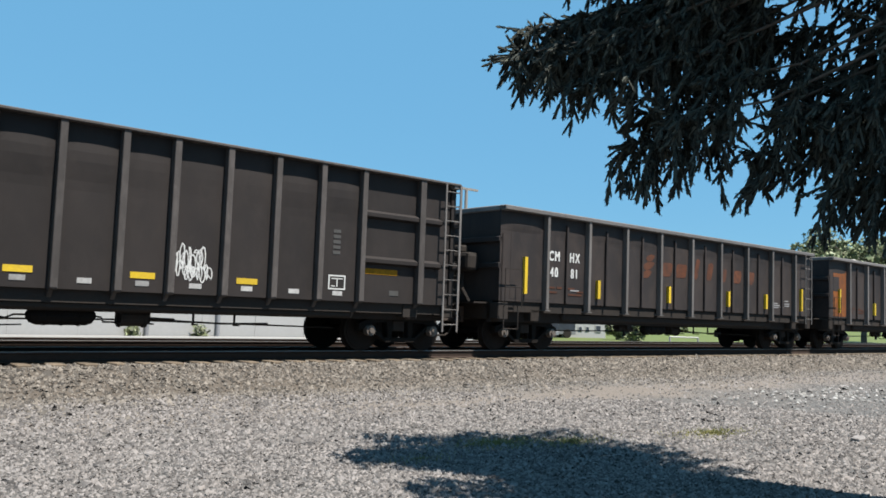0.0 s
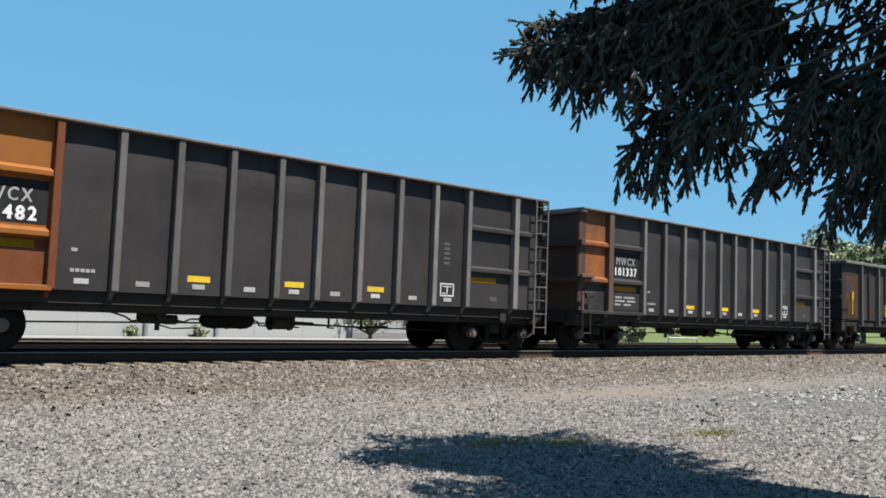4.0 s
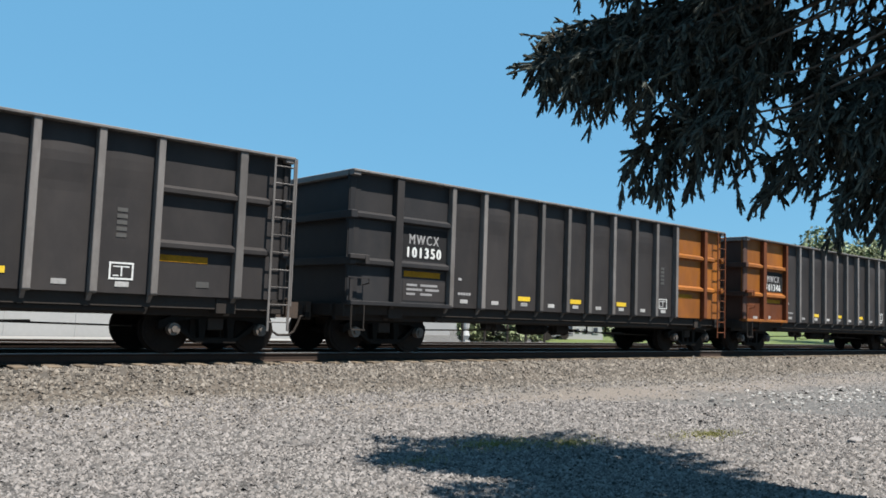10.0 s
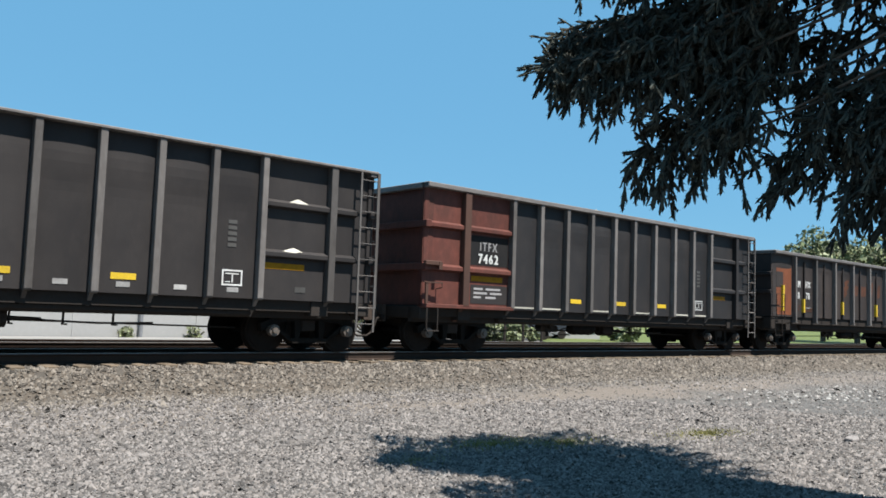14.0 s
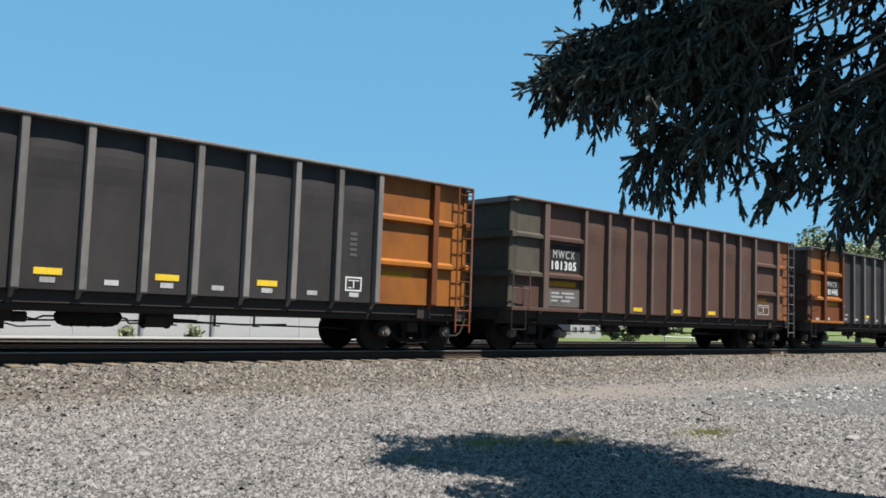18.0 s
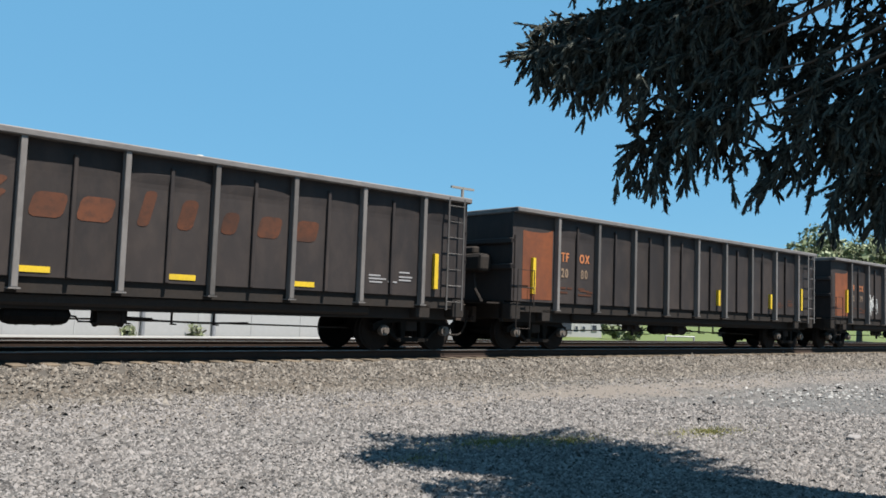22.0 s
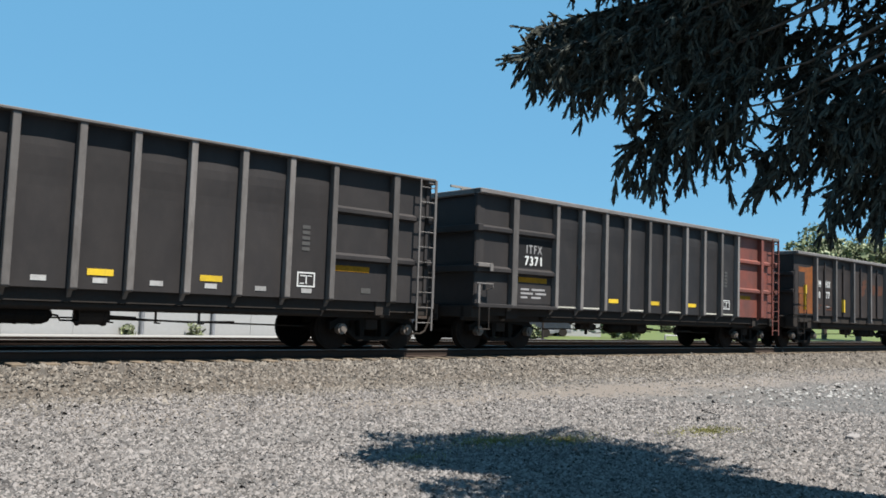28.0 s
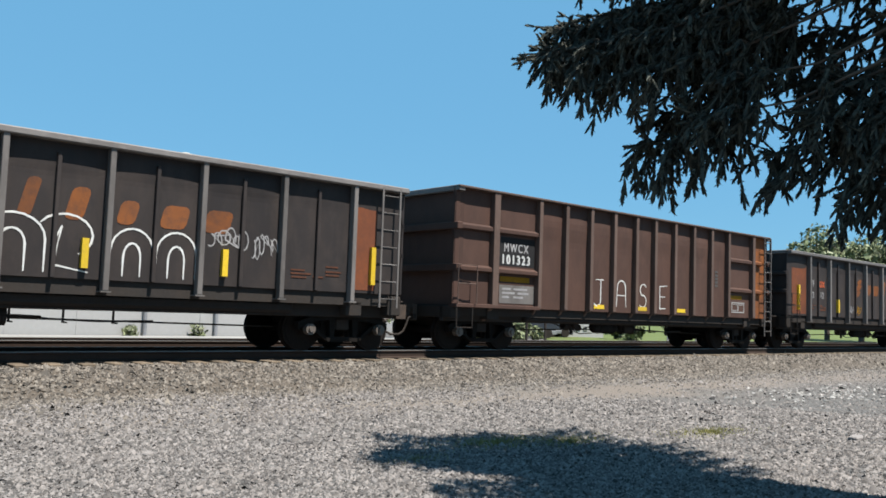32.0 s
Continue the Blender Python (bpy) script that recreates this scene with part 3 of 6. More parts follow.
def end_low_step(root, half, mat):
    """Grab irons and a step at the rear corner of the near side."""
    part("corner_grab_iron", lambda bm: (tube(bm, [(-half + 0.02, -OUT - 0.04, 1.10), (-half + 0.02, -OUT - 0.04, 2.02), (-half + 0.62, -OUT - 0.04, 2.02), (-half + 0.62, -OUT - 0.04, 1.10)], 0.016, 5), tube(bm, [(-half + 0.02, -OUT - 0.04, 1.58), (-half + 0.62, -OUT - 0.04, 1.58)], 0.014, 5)), mat, root, key=("corner_grab_iron", half))
    part("sill_step", lambda bm: (tube(bm, [(-half + 0.05, -OUT + 0.02, 1.12), (-half + 0.05, -OUT + 0.02, 0.56), (-half + 0.55, -OUT + 0.02, 0.56), (-half + 0.55, -OUT + 0.02, 1.12)], 0.018, 5)), UNDER, root, key=("sill_step", half))


def corner_handle(root, half, mat):
    """A bracket on the lower rib, a flat handhold and a hanging stirrup at the rear corner of the near side."""
    x = -half
    part("corner_bracket", lambda bm: (soften(box(bm, x - 0.03, x + 0.46, -OUT - 0.05, -OUT + 0.05, 1.99, 2.09), 0.012), box(bm, x + 0.36, x + 0.46, -OUT - 0.06, -OUT - 0.045, 1.90, 2.07)), mat, root, key=("corner_bracket", half))
    part("corner_grab_iron", lambda bm: (box(bm, x - 0.06, x + 0.50, -OUT - 0.05, -OUT + 0.0, 1.585, 1.615), box(bm, x + 0.0, x + 0.07, -OUT - 0.04, -OUT + 0.0, 1.12, 1.585), tube(bm, [(x + 0.48, -OUT - 0.03, 1.60), (x + 0.50, -OUT - 0.03, 1.50), (x + 0.46, -SHEET, 1.46)], 0.014, 5)), mat, root, key=("handhold", half))
    part("sill_step", lambda bm: (tube(bm, [(x + 0.10, -OUT + 0.02, 1.10), (x + 0.10, -OUT + 0.02, 0.52), (x + 0.42, -OUT + 0.02, 0.52), (x + 0.42, -OUT + 0.02, 1.10)], 0.020, 5), box(bm, x + 0.08, x + 0.44, -OUT - 0.03, -OUT + 0.06, 0.50, 0.525)), UNDER, root, key=("stirrup", half))


def coal_gondola(label, left="orange", right="grey", body="grey", mark="", number="", writing=True):
    """High-sided gondola with ribbed end bays; left is its rear."""
    root = tagged(new("gondola_car"), label, "railroad car", "cars of the train")
    sheet = {"grey": GREY, "smoke": SMOKE, "brown": BROWN, "pale": PALE_BROWN, "black": GREY_DARK}[body]
    posts = POST_BROWN if body in ("brown", "pale") else SMOKE_POST if body == "smoke" else POST
    tone = {"orange": (ORANGE, ORANGE_RUST), "grey": (GREY, POST), "smoke": (SMOKE, SMOKE_POST), "brown": (BROWN, POST_BROWN), "pale": (PALE_BROWN, POST_BROWN), "black": (GREY_DARK, GREY), "red": (RED, RED), "rust": (FADE_ORANGE, POST_BROWN), "olive": (OLIVE_PAINT, POST_BROWN), "dull": (DULL_RED, BROWN)}
    lc, lp = tone[left]
    rc, rp = tone[right]
    H, X0 = HM, -HM
    lb = sheet if left in ("rust", "olive") else lc
    rb = sheet if right == "rust" else rc
    # orange cars: shade of the sunless rear end painted brown; brown corner plate too
    dark_end = BROWN if left in ("orange", "rust") else lc
    for s in (-1, 1):
        y0, y1 = sorted((s * SHEET, s * (SHEET - 0.05)))
        if s > 0:
            part("side_panel", bar_shape(X0, H, y0, y1, 1.06, TOP_M - 0.03, 0), sheet, root, key=("side_panel", s))
        else:
            part("rear_side_panel", bar_shape(X0, X0 + BAY_REAR, y0, y1, 1.95, TOP_M - 0.03, 0), lc, root, key="rear_side_panel")
            part("rear_side_panel", bar_shape(X0 + BAY_REAR, X0 + 2.88, y0, y1, 1.95, TOP_M - 0.03, 0), lb, root, key="rear_second_panel")
            part("rear_lower_panel", bar_shape(X0, X0 + 2.88, y0, y1, 1.06, 1.95, 0), ORANGE_RUST if left == "orange" else lb, root, key="rear_lower_panel")
            part("rear_corner_plate", bar_shape(X0, X0 + 0.30, s * (SHEET + 0.012), s * (SHEET - 0.02), 1.06, TOP_M - 0.03, 0), dark_end, root, key="rear_corner_plate")
            part("front_side_panel", bar_shape(X0 + 12.07, X0 + BAY_FRONT, y0, y1, 1.06, TOP_M - 0.03, 0), rb, root, key="front_side_panel")
            part("front_side_panel", bar_shape(X0 + BAY_FRONT, H, y0, y1, 1.06, TOP_M - 0.03, 0), rc, root, key="front_last_panel")
        for k, (a, b) in enumerate(zip(M_POSTS, M_POSTS[1:]) if s < 0 else ()):
            push = (0.022, 0.040, 0.030, 0.012)[(k * 7 + k // 3 + sum(map(ord, number))) % 4]
            part("side_panel", bay_panel(b - a, 1.06, TOP_M - 0.03, 1.15, push), sheet, root, at=pose(X0 + (a + b) / 2, 0, 0), key=("bay_panel", round(b - a, 3), push))
        part("top_chord", bar_shape(X0, H, *sorted((s * (OUT + 0.025), s * (SHEET - 0.08))), TOP_M - (0.11 if body == "black" else 0.055), TOP_M, 0.012), CHORD if body == "black" else posts, root, key=("top_chord", s, body == "black"))
        part("side_sill", bar_shape(X0, H, *sorted((s * (SHEET - 0.30), s * (SHEET - 0.42))), 0.70, 1.06, 0.01), UNDER, root, key=("side_sill", s))
        turn = 0 if s < 0 else 180
        for r in M_POSTS if s < 0 else ():
            part("side_post", post_shape(0.125, 1.04, TOP_M - 0.05, False), lp if r < 3 and left in ("orange", "red") else posts, root, at=pose(X0 + r, 0, 0, 0, 0, turn), key="side_post")
        part("end_bay_post", post_shape(0.20, 1.04, TOP_M - 0.05, False), lp, root, at=pose(X0 + BAY_REAR, 0, 0, 0, 0, turn), key="end_bay_post")
        part("end_bay_post", post_shape(0.16, 1.04, TOP_M - 0.05, False), rp, root, at=pose(X0 + BAY_FRONT, 0, 0, 0, 0, turn), key="front_bay_post")
        for z in (2.93, 1.95):
            for a, b, m in ((0.0, 1.19, lc), (1.39, 2.815, lb), (12.135, 13.59, rb), (13.75, 14.30, rc)):
                if s > 0:
                    continue
                at = pose(X0 + a, 0, z)
                part("rib", rib_shape(b - a), m, root, at=at, key=("rib", a))
        if s < 0:
            part("bay_sill", bar_shape(X0, X0 + 2.9, *sorted((s * OUT, s * (SHEET - 0.1))), 1.03, 1.12, 0.01), lb, root, key=("bay_sill", s))
    for s, m in ((-1, dark_end), (1, rb)):
        x0, x1 = sorted((s * (H - 0.14), s * (H - 0.19)))
        part("end_panel", bar_shape(x0, x1, -SHEET, SHEET, 1.0, TOP_M - 0.1, 0), m, root, key=("end_panel", s))
        part("end_chord", bar_shape(*sorted((s * H, s * (H - 0.2))), -OUT, OUT, TOP_M - 0.13, TOP_M + 0.004, 0.014), CHORD, root, key=("end_chord", s))
        part("end_sill", bar_shape(*sorted((s * H, s * (H - 0.3))), -1.45, 1.45, 0.78, 1.06, 0.015), UNDER, root, key=("end_sill", s))
        for z in (2.93, 1.95):
            part("end_rib", bar_shape(*sorted((s * (H + 0.004), s * (H - 0.16))), -OUT + 0.01, OUT - 0.01, z - 0.08, z + 0.09, 0.015), m, root, key=("end_rib", s, z))
        for y in (-SHEET + 0.02, SHEET - 0.02):
            part("corner_post", bar_shape(*sorted((s * (H - 0.02), s * (H - 0.16))), y - 0.05, y + 0.05, 1.06, TOP_M - 0.1, 0.01), m, root, key=("corner_post", s, y))
    tagged(part("far_side_posts", far_posts([-(X0 + r) for r in M_POSTS], 0.125, TOP_M, False), posts, root, at=pose(0, 0, 0, 0, 0, 180), key=("far_side_posts", "m")), kind="stuff")
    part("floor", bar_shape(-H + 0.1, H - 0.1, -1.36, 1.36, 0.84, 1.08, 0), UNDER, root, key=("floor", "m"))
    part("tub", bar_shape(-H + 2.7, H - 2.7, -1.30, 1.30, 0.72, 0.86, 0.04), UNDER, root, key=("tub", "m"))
    wagon_base(root, H, 0.72)
    ladder(root, H - 0.46, H - 0.02, -OUT - 0.03, 0.46, TOP_M - 0.05, 10, ORANGE_RUST if right == "orange" else RED if right == "red" else POST, "side_ladder")
    ladder(root, -1.56, -1.12, H + 0.06, 0.95, TOP_M - 0.02, 9, POST, "end_ladder", True)
    ladder(root, 1.12, 1.56, -H - 0.06, 0.95, TOP_M - 0.02, 9, POST, "end_ladder", True)
    part("brake_platform", bar_shape(H - 0.1, H + 0.22, -0.6, 0.9, 1.02, 1.06, 0), UNDER, root, key="brake_platform")
    if body in ("brown", "pale"):
        end_low_step(root, H, POST_BROWN)
    else:
        corner_handle(root, H, ORANGE_RUST if left == "orange" else lp)
    if writing:
        part("number_board", bar_shape(X0 + 1.42, X0 + 2.79, -SHEET - 0.004, -SHEET + 0.01, 2.09, 2.80, 0), BOARD, root, key="number_board")
        if mark:
            lettering("reporting_mark", mark, 0.30, DIM, root, X0 + 2.11, -SHEET - 0.008, 2.44, 0.79, 0.007)
        if number:
            lettering("car_number", number, 0.315, WHITE, root, X0 + 2.11, -SHEET - 0.008, 2.14, 0.87)
        part("stencil_bar", bar_shape(X0 + 1.56, X0 + 2.62, -SHEET - 0.006, -SHEET + 0.01, 1.70, 1.83, 0), OLIVE, root, key="stencil_bar")
        part("stencil_bar", bar_shape(X0 + 12.15, X0 + 13.1, -SHEET - 0.006, -SHEET + 0.01, 1.66, 1.78, 0), OLIVE, root, key="stencil_bar_front")
        if left == "orange":
            # three small pale rectangles just over the bay sill
            part("worn_patch", lambda bm: (box(bm, X0 + 0.72, X0 + 1.02, -SHEET - 0.006, -SHEET + 0.002, 1.13, 1.22), box(bm, X0 + 1.52, X0 + 1.66, -SHEET - 0.006, -SHEET + 0.002, 1.13, 1.20), box(bm, X0 + 1.78, X0 + 1.94, -SHEET - 0.006, -SHEET + 0.002, 1.15, 1.25)), TAG, root, "pale worn stencil patches", key="worn_patch")
        if left != "orange":
            part("data_panel", bar_shape(X0 + 1.55, X0 + 2.8, -SHEET - 0.006, -SHEET + 0.01, 1.17, 1.62, 0), POST if body in ("brown", "pale") else GREY, root, key="data_panel")

        def rows(bm):
            for k, (a, b, z) in enumerate(((1.65, 1.95, 1.50), (2.05, 2.55, 1.50), (1.65, 2.1, 1.40), (2.2, 2.6, 1.40), (1.65, 1.9, 1.30), (2.05, 2.4, 1.30))):
                box(bm, X0 + a, X0 + b, -SHEET - 0.010, -SHEET - 0.004, z, z + 0.05)
        if left != "orange":
            tagged(part("data_stencil", rows, DIM, root, key="data_stencil"), kind="stuff")

        def plate(bm):
            x, z, w, h = (X0 + 12.45, 1.22, 0.80, 0.34) if body in ("brown", "pale") else (X0 + 11.32, 1.29, 0.42, 0.30)
            for a, b, c, d in ((0, w, 0, 0.03), (0, w, h - 0.03, h), (0, 0.03, 0.03, h - 0.03), (w - 0.03, w, 0.03, h - 0.03), (0.07, w - 0.07, h - 0.085, h - 0.065), (w * 0.48, w * 0.54, 0.06, h - 0.085), (0.07, w * 0.4, 0.06, 0.08)):
                box(bm, x + a, x + b, -SHEET - 0.008, -SHEET - 0.002, z + c, z + d)
        part("stencil_frame", plate, TAG if body in ("brown", "pale") else WHITE, root, key=("stencil_frame", body in ("brown", "pale")))

        def column(bm):
            for k in range(5):
                box(bm, X0 + 11.4, X0 + 11.58, -SHEET - 0.008, -SHEET - 0.002, 2.02 + k * 0.11, 2.09 + k * 0.11)
        tagged(part("stencilled_column", column, FAINT, root, key="stencilled_column"), kind="stuff")
        if body in ("grey", "smoke"):
            def first_bay(bm):
                box(bm, X0 + 3.20, X0 + 3.30, -SHEET - 0.008, -SHEET - 0.002, 1.70, 1.76)
                for k in range(5):
                    box(bm, X0 + 3.20 + k * 0.085, X0 + 3.265 + k * 0.085, -SHEET - 0.008, -SHEET - 0.002, 1.36, 1.42)
            tagged(part("data_stencil", first_bay, DIM, root, key="first_bay_stencil"), kind="stuff")
        bays = [(a + b) / 2 for a, b in zip(M_POSTS, M_POSTS[1:])]
        low = 0.16 if body in ("brown", "pale") else 0.0
        for k, r in enumerate(bays):
            if k in (2, 4, 6):
                part("reflector", bar_shape(X0 + r - 0.22, X0 + r + 0.22, -SHEET - 0.008, -SHEET + 0.002, 1.30 - low, 1.41 - low, 0), YELLOW, root, key=("reflector", k, low))
            if body == "black" and k not in (2, 4, 6):
                part("foot_strip", bar_shape(X0 + r - 0.40, X0 + r + 0.40, -SHEET - 0.010, -SHEET + 0.002, 1.10, 1.14, 0), RESIDUE, root, key=("foot_strip", k))
            if body in ("grey", "smoke"):
                part("tag", bar_shape(X0 + r - 0.12, X0 + r + 0.12, -SHEET - 0.008, -SHEET + 0.002, 1.17, 1.26, 0), TAG, root, key=("tag", k))
        if right in ("grey", "smoke", "brown", "pale"):
            part("tag", bar_shape(X0 + 12.9, X0 + 13.15, -SHEET - 0.008, -SHEET + 0.002, 1.22, 1.33, 0), FAINT, root, key="front_tag")
    return root


def residue(root, x0, x1, top, seed):
    """Pale spilled lading heaped just over the top chord."""
    r = random.Random(seed)

    def build(bm):
        n = int((x1 - x0) / 0.09)
        lines = []
        for i in range(n + 1):
            x = x0 + (x1 - x0) * i / n
            rise = 0.075 * max(0.0, math.sin(math.pi * i / n)) ** 0.5 * (0.35 + 0.9 * noise.noise((x * 1.8, seed * 0.7, 0)) + 0.8 * noise.noise((x * 5.5, seed * 0.3, 4))) + r.uniform(-0.012, 0.012)
            lines.append([bm.verts.new((x, y + r.uniform(-0.02, 0.02), top + z)) for y, z in ((-1.40, -0.25), (-1.34, -0.02 + rise * 0.5), (-1.24, rise), (-1.10, rise * 0.9), (-0.8, -0.15))])
        for p, q in zip(lines, lines[1:]):
            for k in range(4):
                bm.faces.new((p[k], q[k], q[k + 1], p[k + 1]))
    tagged(part("spilled_lading", build, RESIDUE, root, "pale crumbly residue"), kind="stuff")


def ledge_heap(root, x, z, seed):
    """A small pale heap of lading caught on a rib."""
    r = random.Random(seed)

    def build(bm):
        top = bm.verts.new((x, -SHEET - 0.03, z + 0.10))
        ring = [bm.verts.new((x + 0.26 * math.cos(a) * r.uniform(0.7, 1.2), -SHEET - 0.045 + 0.05 * math.sin(a), z + r.uniform(-0.005, 0.02))) for a in [k * math.tau / 12 for k in range(12)]]
        for k in range(12):
            bm.faces.new((ring[k], ring[(k + 1) % 12], top))
    part("spilled_lading", build, RESIDUE, root, "pale crumbly residue")


def slanted(bm, x, z, w, h, lean=0.22):
    a = [(x, z), (x + w, z), (x + w + h * lean, z + h), (x + h * lean, z + h)]
    v = [bm.verts.new((u, -SHEET - 0.008, q)) for u, q in a]
    t = [bm.verts.new((u, -SHEET - 0.002, q)) for u, q in a]
    bm.faces.new(v)
    for i in range(4):
        bm.faces.new((v[i], t[i], t[(i + 1) % 4], v[(i + 1) % 4]))


FLAT_STRIPES = (9.52, 7.01, 4.46)
# rear edge, width and kind of each shape
EMBLEM = [(-2.36, 0.62, 0), (-1.45, 0.60, 1), (-0.70, 0.64, 2), (0.33, 0.24, 3), (1.05, 0.34, 4), (1.90, 0.36, 5), (2.66, 0.54, 7), (3.48, 0.58, 6)]
# height of the emblem's plain slanted blocks by their kind
BLOCKS = {1: 0.42, 2: 0.42, 3: 0.64, 4: 0.56, 5: 0.42, 6: 0.42, 7: 0.42}


def emblem_shape(kind, w):
    """One of the plain slanted blocks of the operator's emblem, or its leaf of three lobes."""
    def plate(bm, ring):
        front = [bm.verts.new((u, -SHEET - 0.006, q)) for u, q in ring]
        back = [bm.verts.new((u, -SHEET - 0.002, q)) for u, q in ring]
        bm.faces.new(front)
        for k in range(len(ring)):
            bm.faces.new((front[k], back[k], back[(k + 1) % len(ring)], front[(k + 1) % len(ring)]))

    def build(bm):
        if kind:
            h, r = BLOCKS[kind], min(0.10, w * 0.3)        # a slanted block with worn, rounded corners
            a, b = 0.02 * w, 0.92 * w
            plate(bm, [(u + v * 0.24, v) for u, v in ((a + r, 0), (b - r, 0), (b - r * 0.3, r * 0.3), (b, r), (b, h - r), (b - r * 0.3, h - r * 0.3), (b - r, h), (a + r, h), (a + r * 0.3, h - r * 0.3), (a, h - r), (a, r), (a + r * 0.3, r * 0.3))])
            return
        for cx, cz, rx, rz in ((0.22, 0.02, 0.24, 0.115), (0.32, 0.27, 0.27, 0.115), (0.40, 0.50, 0.20, 0.10)):
            plate(bm, [(cx + rx * math.cos(a) * (1 + 0.12 * math.sin(3 * a)), cz + rz * math.sin(a) + 0.22 * rx * math.cos(a)) for a in [k * math.tau / 18 for k in range(18)]])
    return build


def sulphur_gondola(label, mark="CMHX", number="", logo=1, end="orange", bright=False, stripes=(15.61, 12.29, 6.8, 4.27, 0.85)):
    """Lower gondola with wide-set posts, thin stiffeners between them and a pale top chord; left is its rear."""
    root = tagged(new("gondola_car"), label, "railroad car", "cars of the train")
    H = HS
    endm = {"orange": FADE_ORANGE, "red": PALE_ORANGE, "none": CHAR, "half": FADE_ORANGE, "bright": RUST_PATCH}[end]
    for s in (-1, 1):
        y0, y1 = sorted((s * SHEET, s * (SHEET - 0.05)))
        turn = 0 if s < 0 else 180
        edges = [2 * H] + S_POSTS + [0.0] if s < 0 else [2 * H, 0.0]
        for k, (a, b) in enumerate(zip(edges, edges[1:])):
            push = (0.020, 0.036, 0.012, 0.028)[(k * 7 + k // 3 + sum(map(ord, number))) % 4]
            if s > 0:
                part("side_panel", bar_shape(-H, H, y0, y1, 1.24, TOP_S - 0.1, 0), CHAR, root, key=("side_panel_s", s))
            else:
                part("side_panel", bay_panel(a - b, 1.24, TOP_S - 0.1, 0.60, push), CHAR, root, at=pose(H - (a + b) / 2, 0, 0), key=("bay_panel_s", round(a - b, 3), push))
        part("top_chord", bar_shape(-H, H, *sorted((s * (OUT + 0.03), s * (SHEET - 0.08))), TOP_S - 0.12, TOP_S, 0.02), CHORD, root, key=("top_chord_s", s))
        part("side_sill", bar_shape(-H, H, *sorted((s * (SHEET - 0.28), s * (SHEET - 0.42))), 0.72, 1.24, 0.01), UNDER, root, key=("side_sill_s", s))
        for r in S_POSTS if s < 0 else ():
            part("side_post", post_shape(0.10, 1.03, TOP_S - 0.11, True), PALE_POST, root, at=pose(H - r, 0, 0, 0, 0, turn), key="side_post_s")
        for a, b in zip(S_POSTS, S_POSTS[1:]):
            if s > 0:
                continue
            part("stiffener", bar_shape(-0.035, 0.035, -SHEET - 0.07, -SHEET + 0.01, 1.24, TOP_S - 0.28, 0.01), CHAR, root, at=pose(H - (a + b) / 2, 0, 0, 0, 0, turn), key="stiffener")
    for s in (-1, 1):
        part("end_panel", bar_shape(*sorted((s * (H - 0.05), s * (H - 0.1))), -SHEET, SHEET, 1.24, TOP_S - 0.1, 0), CHAR, root, key=("end_panel_s", s))
        part("end_chord", bar_shape(*sorted((s * H, s * (H - 0.2))), -OUT, OUT, TOP_S - 0.13, TOP_S + 0.004, 0.02), CHORD, root, key=("end_chord_s", s))
        part("end_sill", bar_shape(*sorted((s * H, s * (H - 0.35))), -1.45, 1.45, 0.78, 1.2, 0.02), UNDER, root, key=("end_sill_s", s))
        for z in (2.1, 2.75):
            part("end_rib", bar_shape(*sorted((s * (H + 0.03), s * (H - 0.06))), -SHEET, SHEET, z - 0.07, z + 0.07, 0.02), CHAR, root, key=("end_rib_s", s, z))
    tagged(part("far_side_posts", far_posts([r - H for r in S_POSTS], 0.10, TOP_S - 0.06, True), PALE_POST, root, at=pose(0, 0, 0, 0, 0, 180), key=("far_side_posts", "s")), kind="stuff")
    part("floor", bar_shape(-H + 0.1, H - 0.1, -1.40, 1.40, 0.98, 1.25, 0), UNDER, root, key=("floor", "s"))
    part("tub", bar_shape(-H + 2.6, H - 2.6, -1.28, 1.28, 0.78, 1.0, 0.05), UNDER, root, key=("tub", "s"))
    wagon_base(root, H, 0.80)
    ladder(root, H - 0.72, H - 0.25, -OUT - 0.02, 0.95, TOP_S - 0.05, 7, POST, "side_ladder")
    ladder(root, 1.0, 1.45, -H - 0.07, 0.95, TOP_S - 0.05, 7, UNDER, "end_ladder", True)
    end_low_step(root, H, UNDER)
    a = 0.86 if end == "half" else 0.37
    part("end_patch", bar_shape(-H + a, -H + 1.50, -SHEET - 0.005, -SHEET + 0.01, 1.30, 3.12, 0), endm, root, key=("end_patch", a))
    if end not in ("none", "half") and mark != "TFOX":
        part("bare_square", bar_shape(-H + 0.36, -H + 0.87, -SHEET - 0.008, -SHEET + 0.0, 2.28, 2.84, 0), CHAR, root, key="bare_square")
    for r in stripes:
        tall = r > 14.3 or r < 1.5
        flat = r in FLAT_STRIPES
        on_post = min(abs(r - p) for p in S_POSTS) < 0.06
        w, z, h = (0.28, 1.31, 0.10) if flat else (0.05, 1.44, 0.92) if r > 14.3 else (0.055, 1.42, 0.80) if tall else (0.055, 1.42, 0.50)
        part("stripe", bar_shape(H - r - w, H - r + w, -SHEET - (0.012 if flat else 0.165 if on_post else 0.09), -SHEET + 0.0, z, z + h, 0), YELLOW, root, key=("stripe", r))
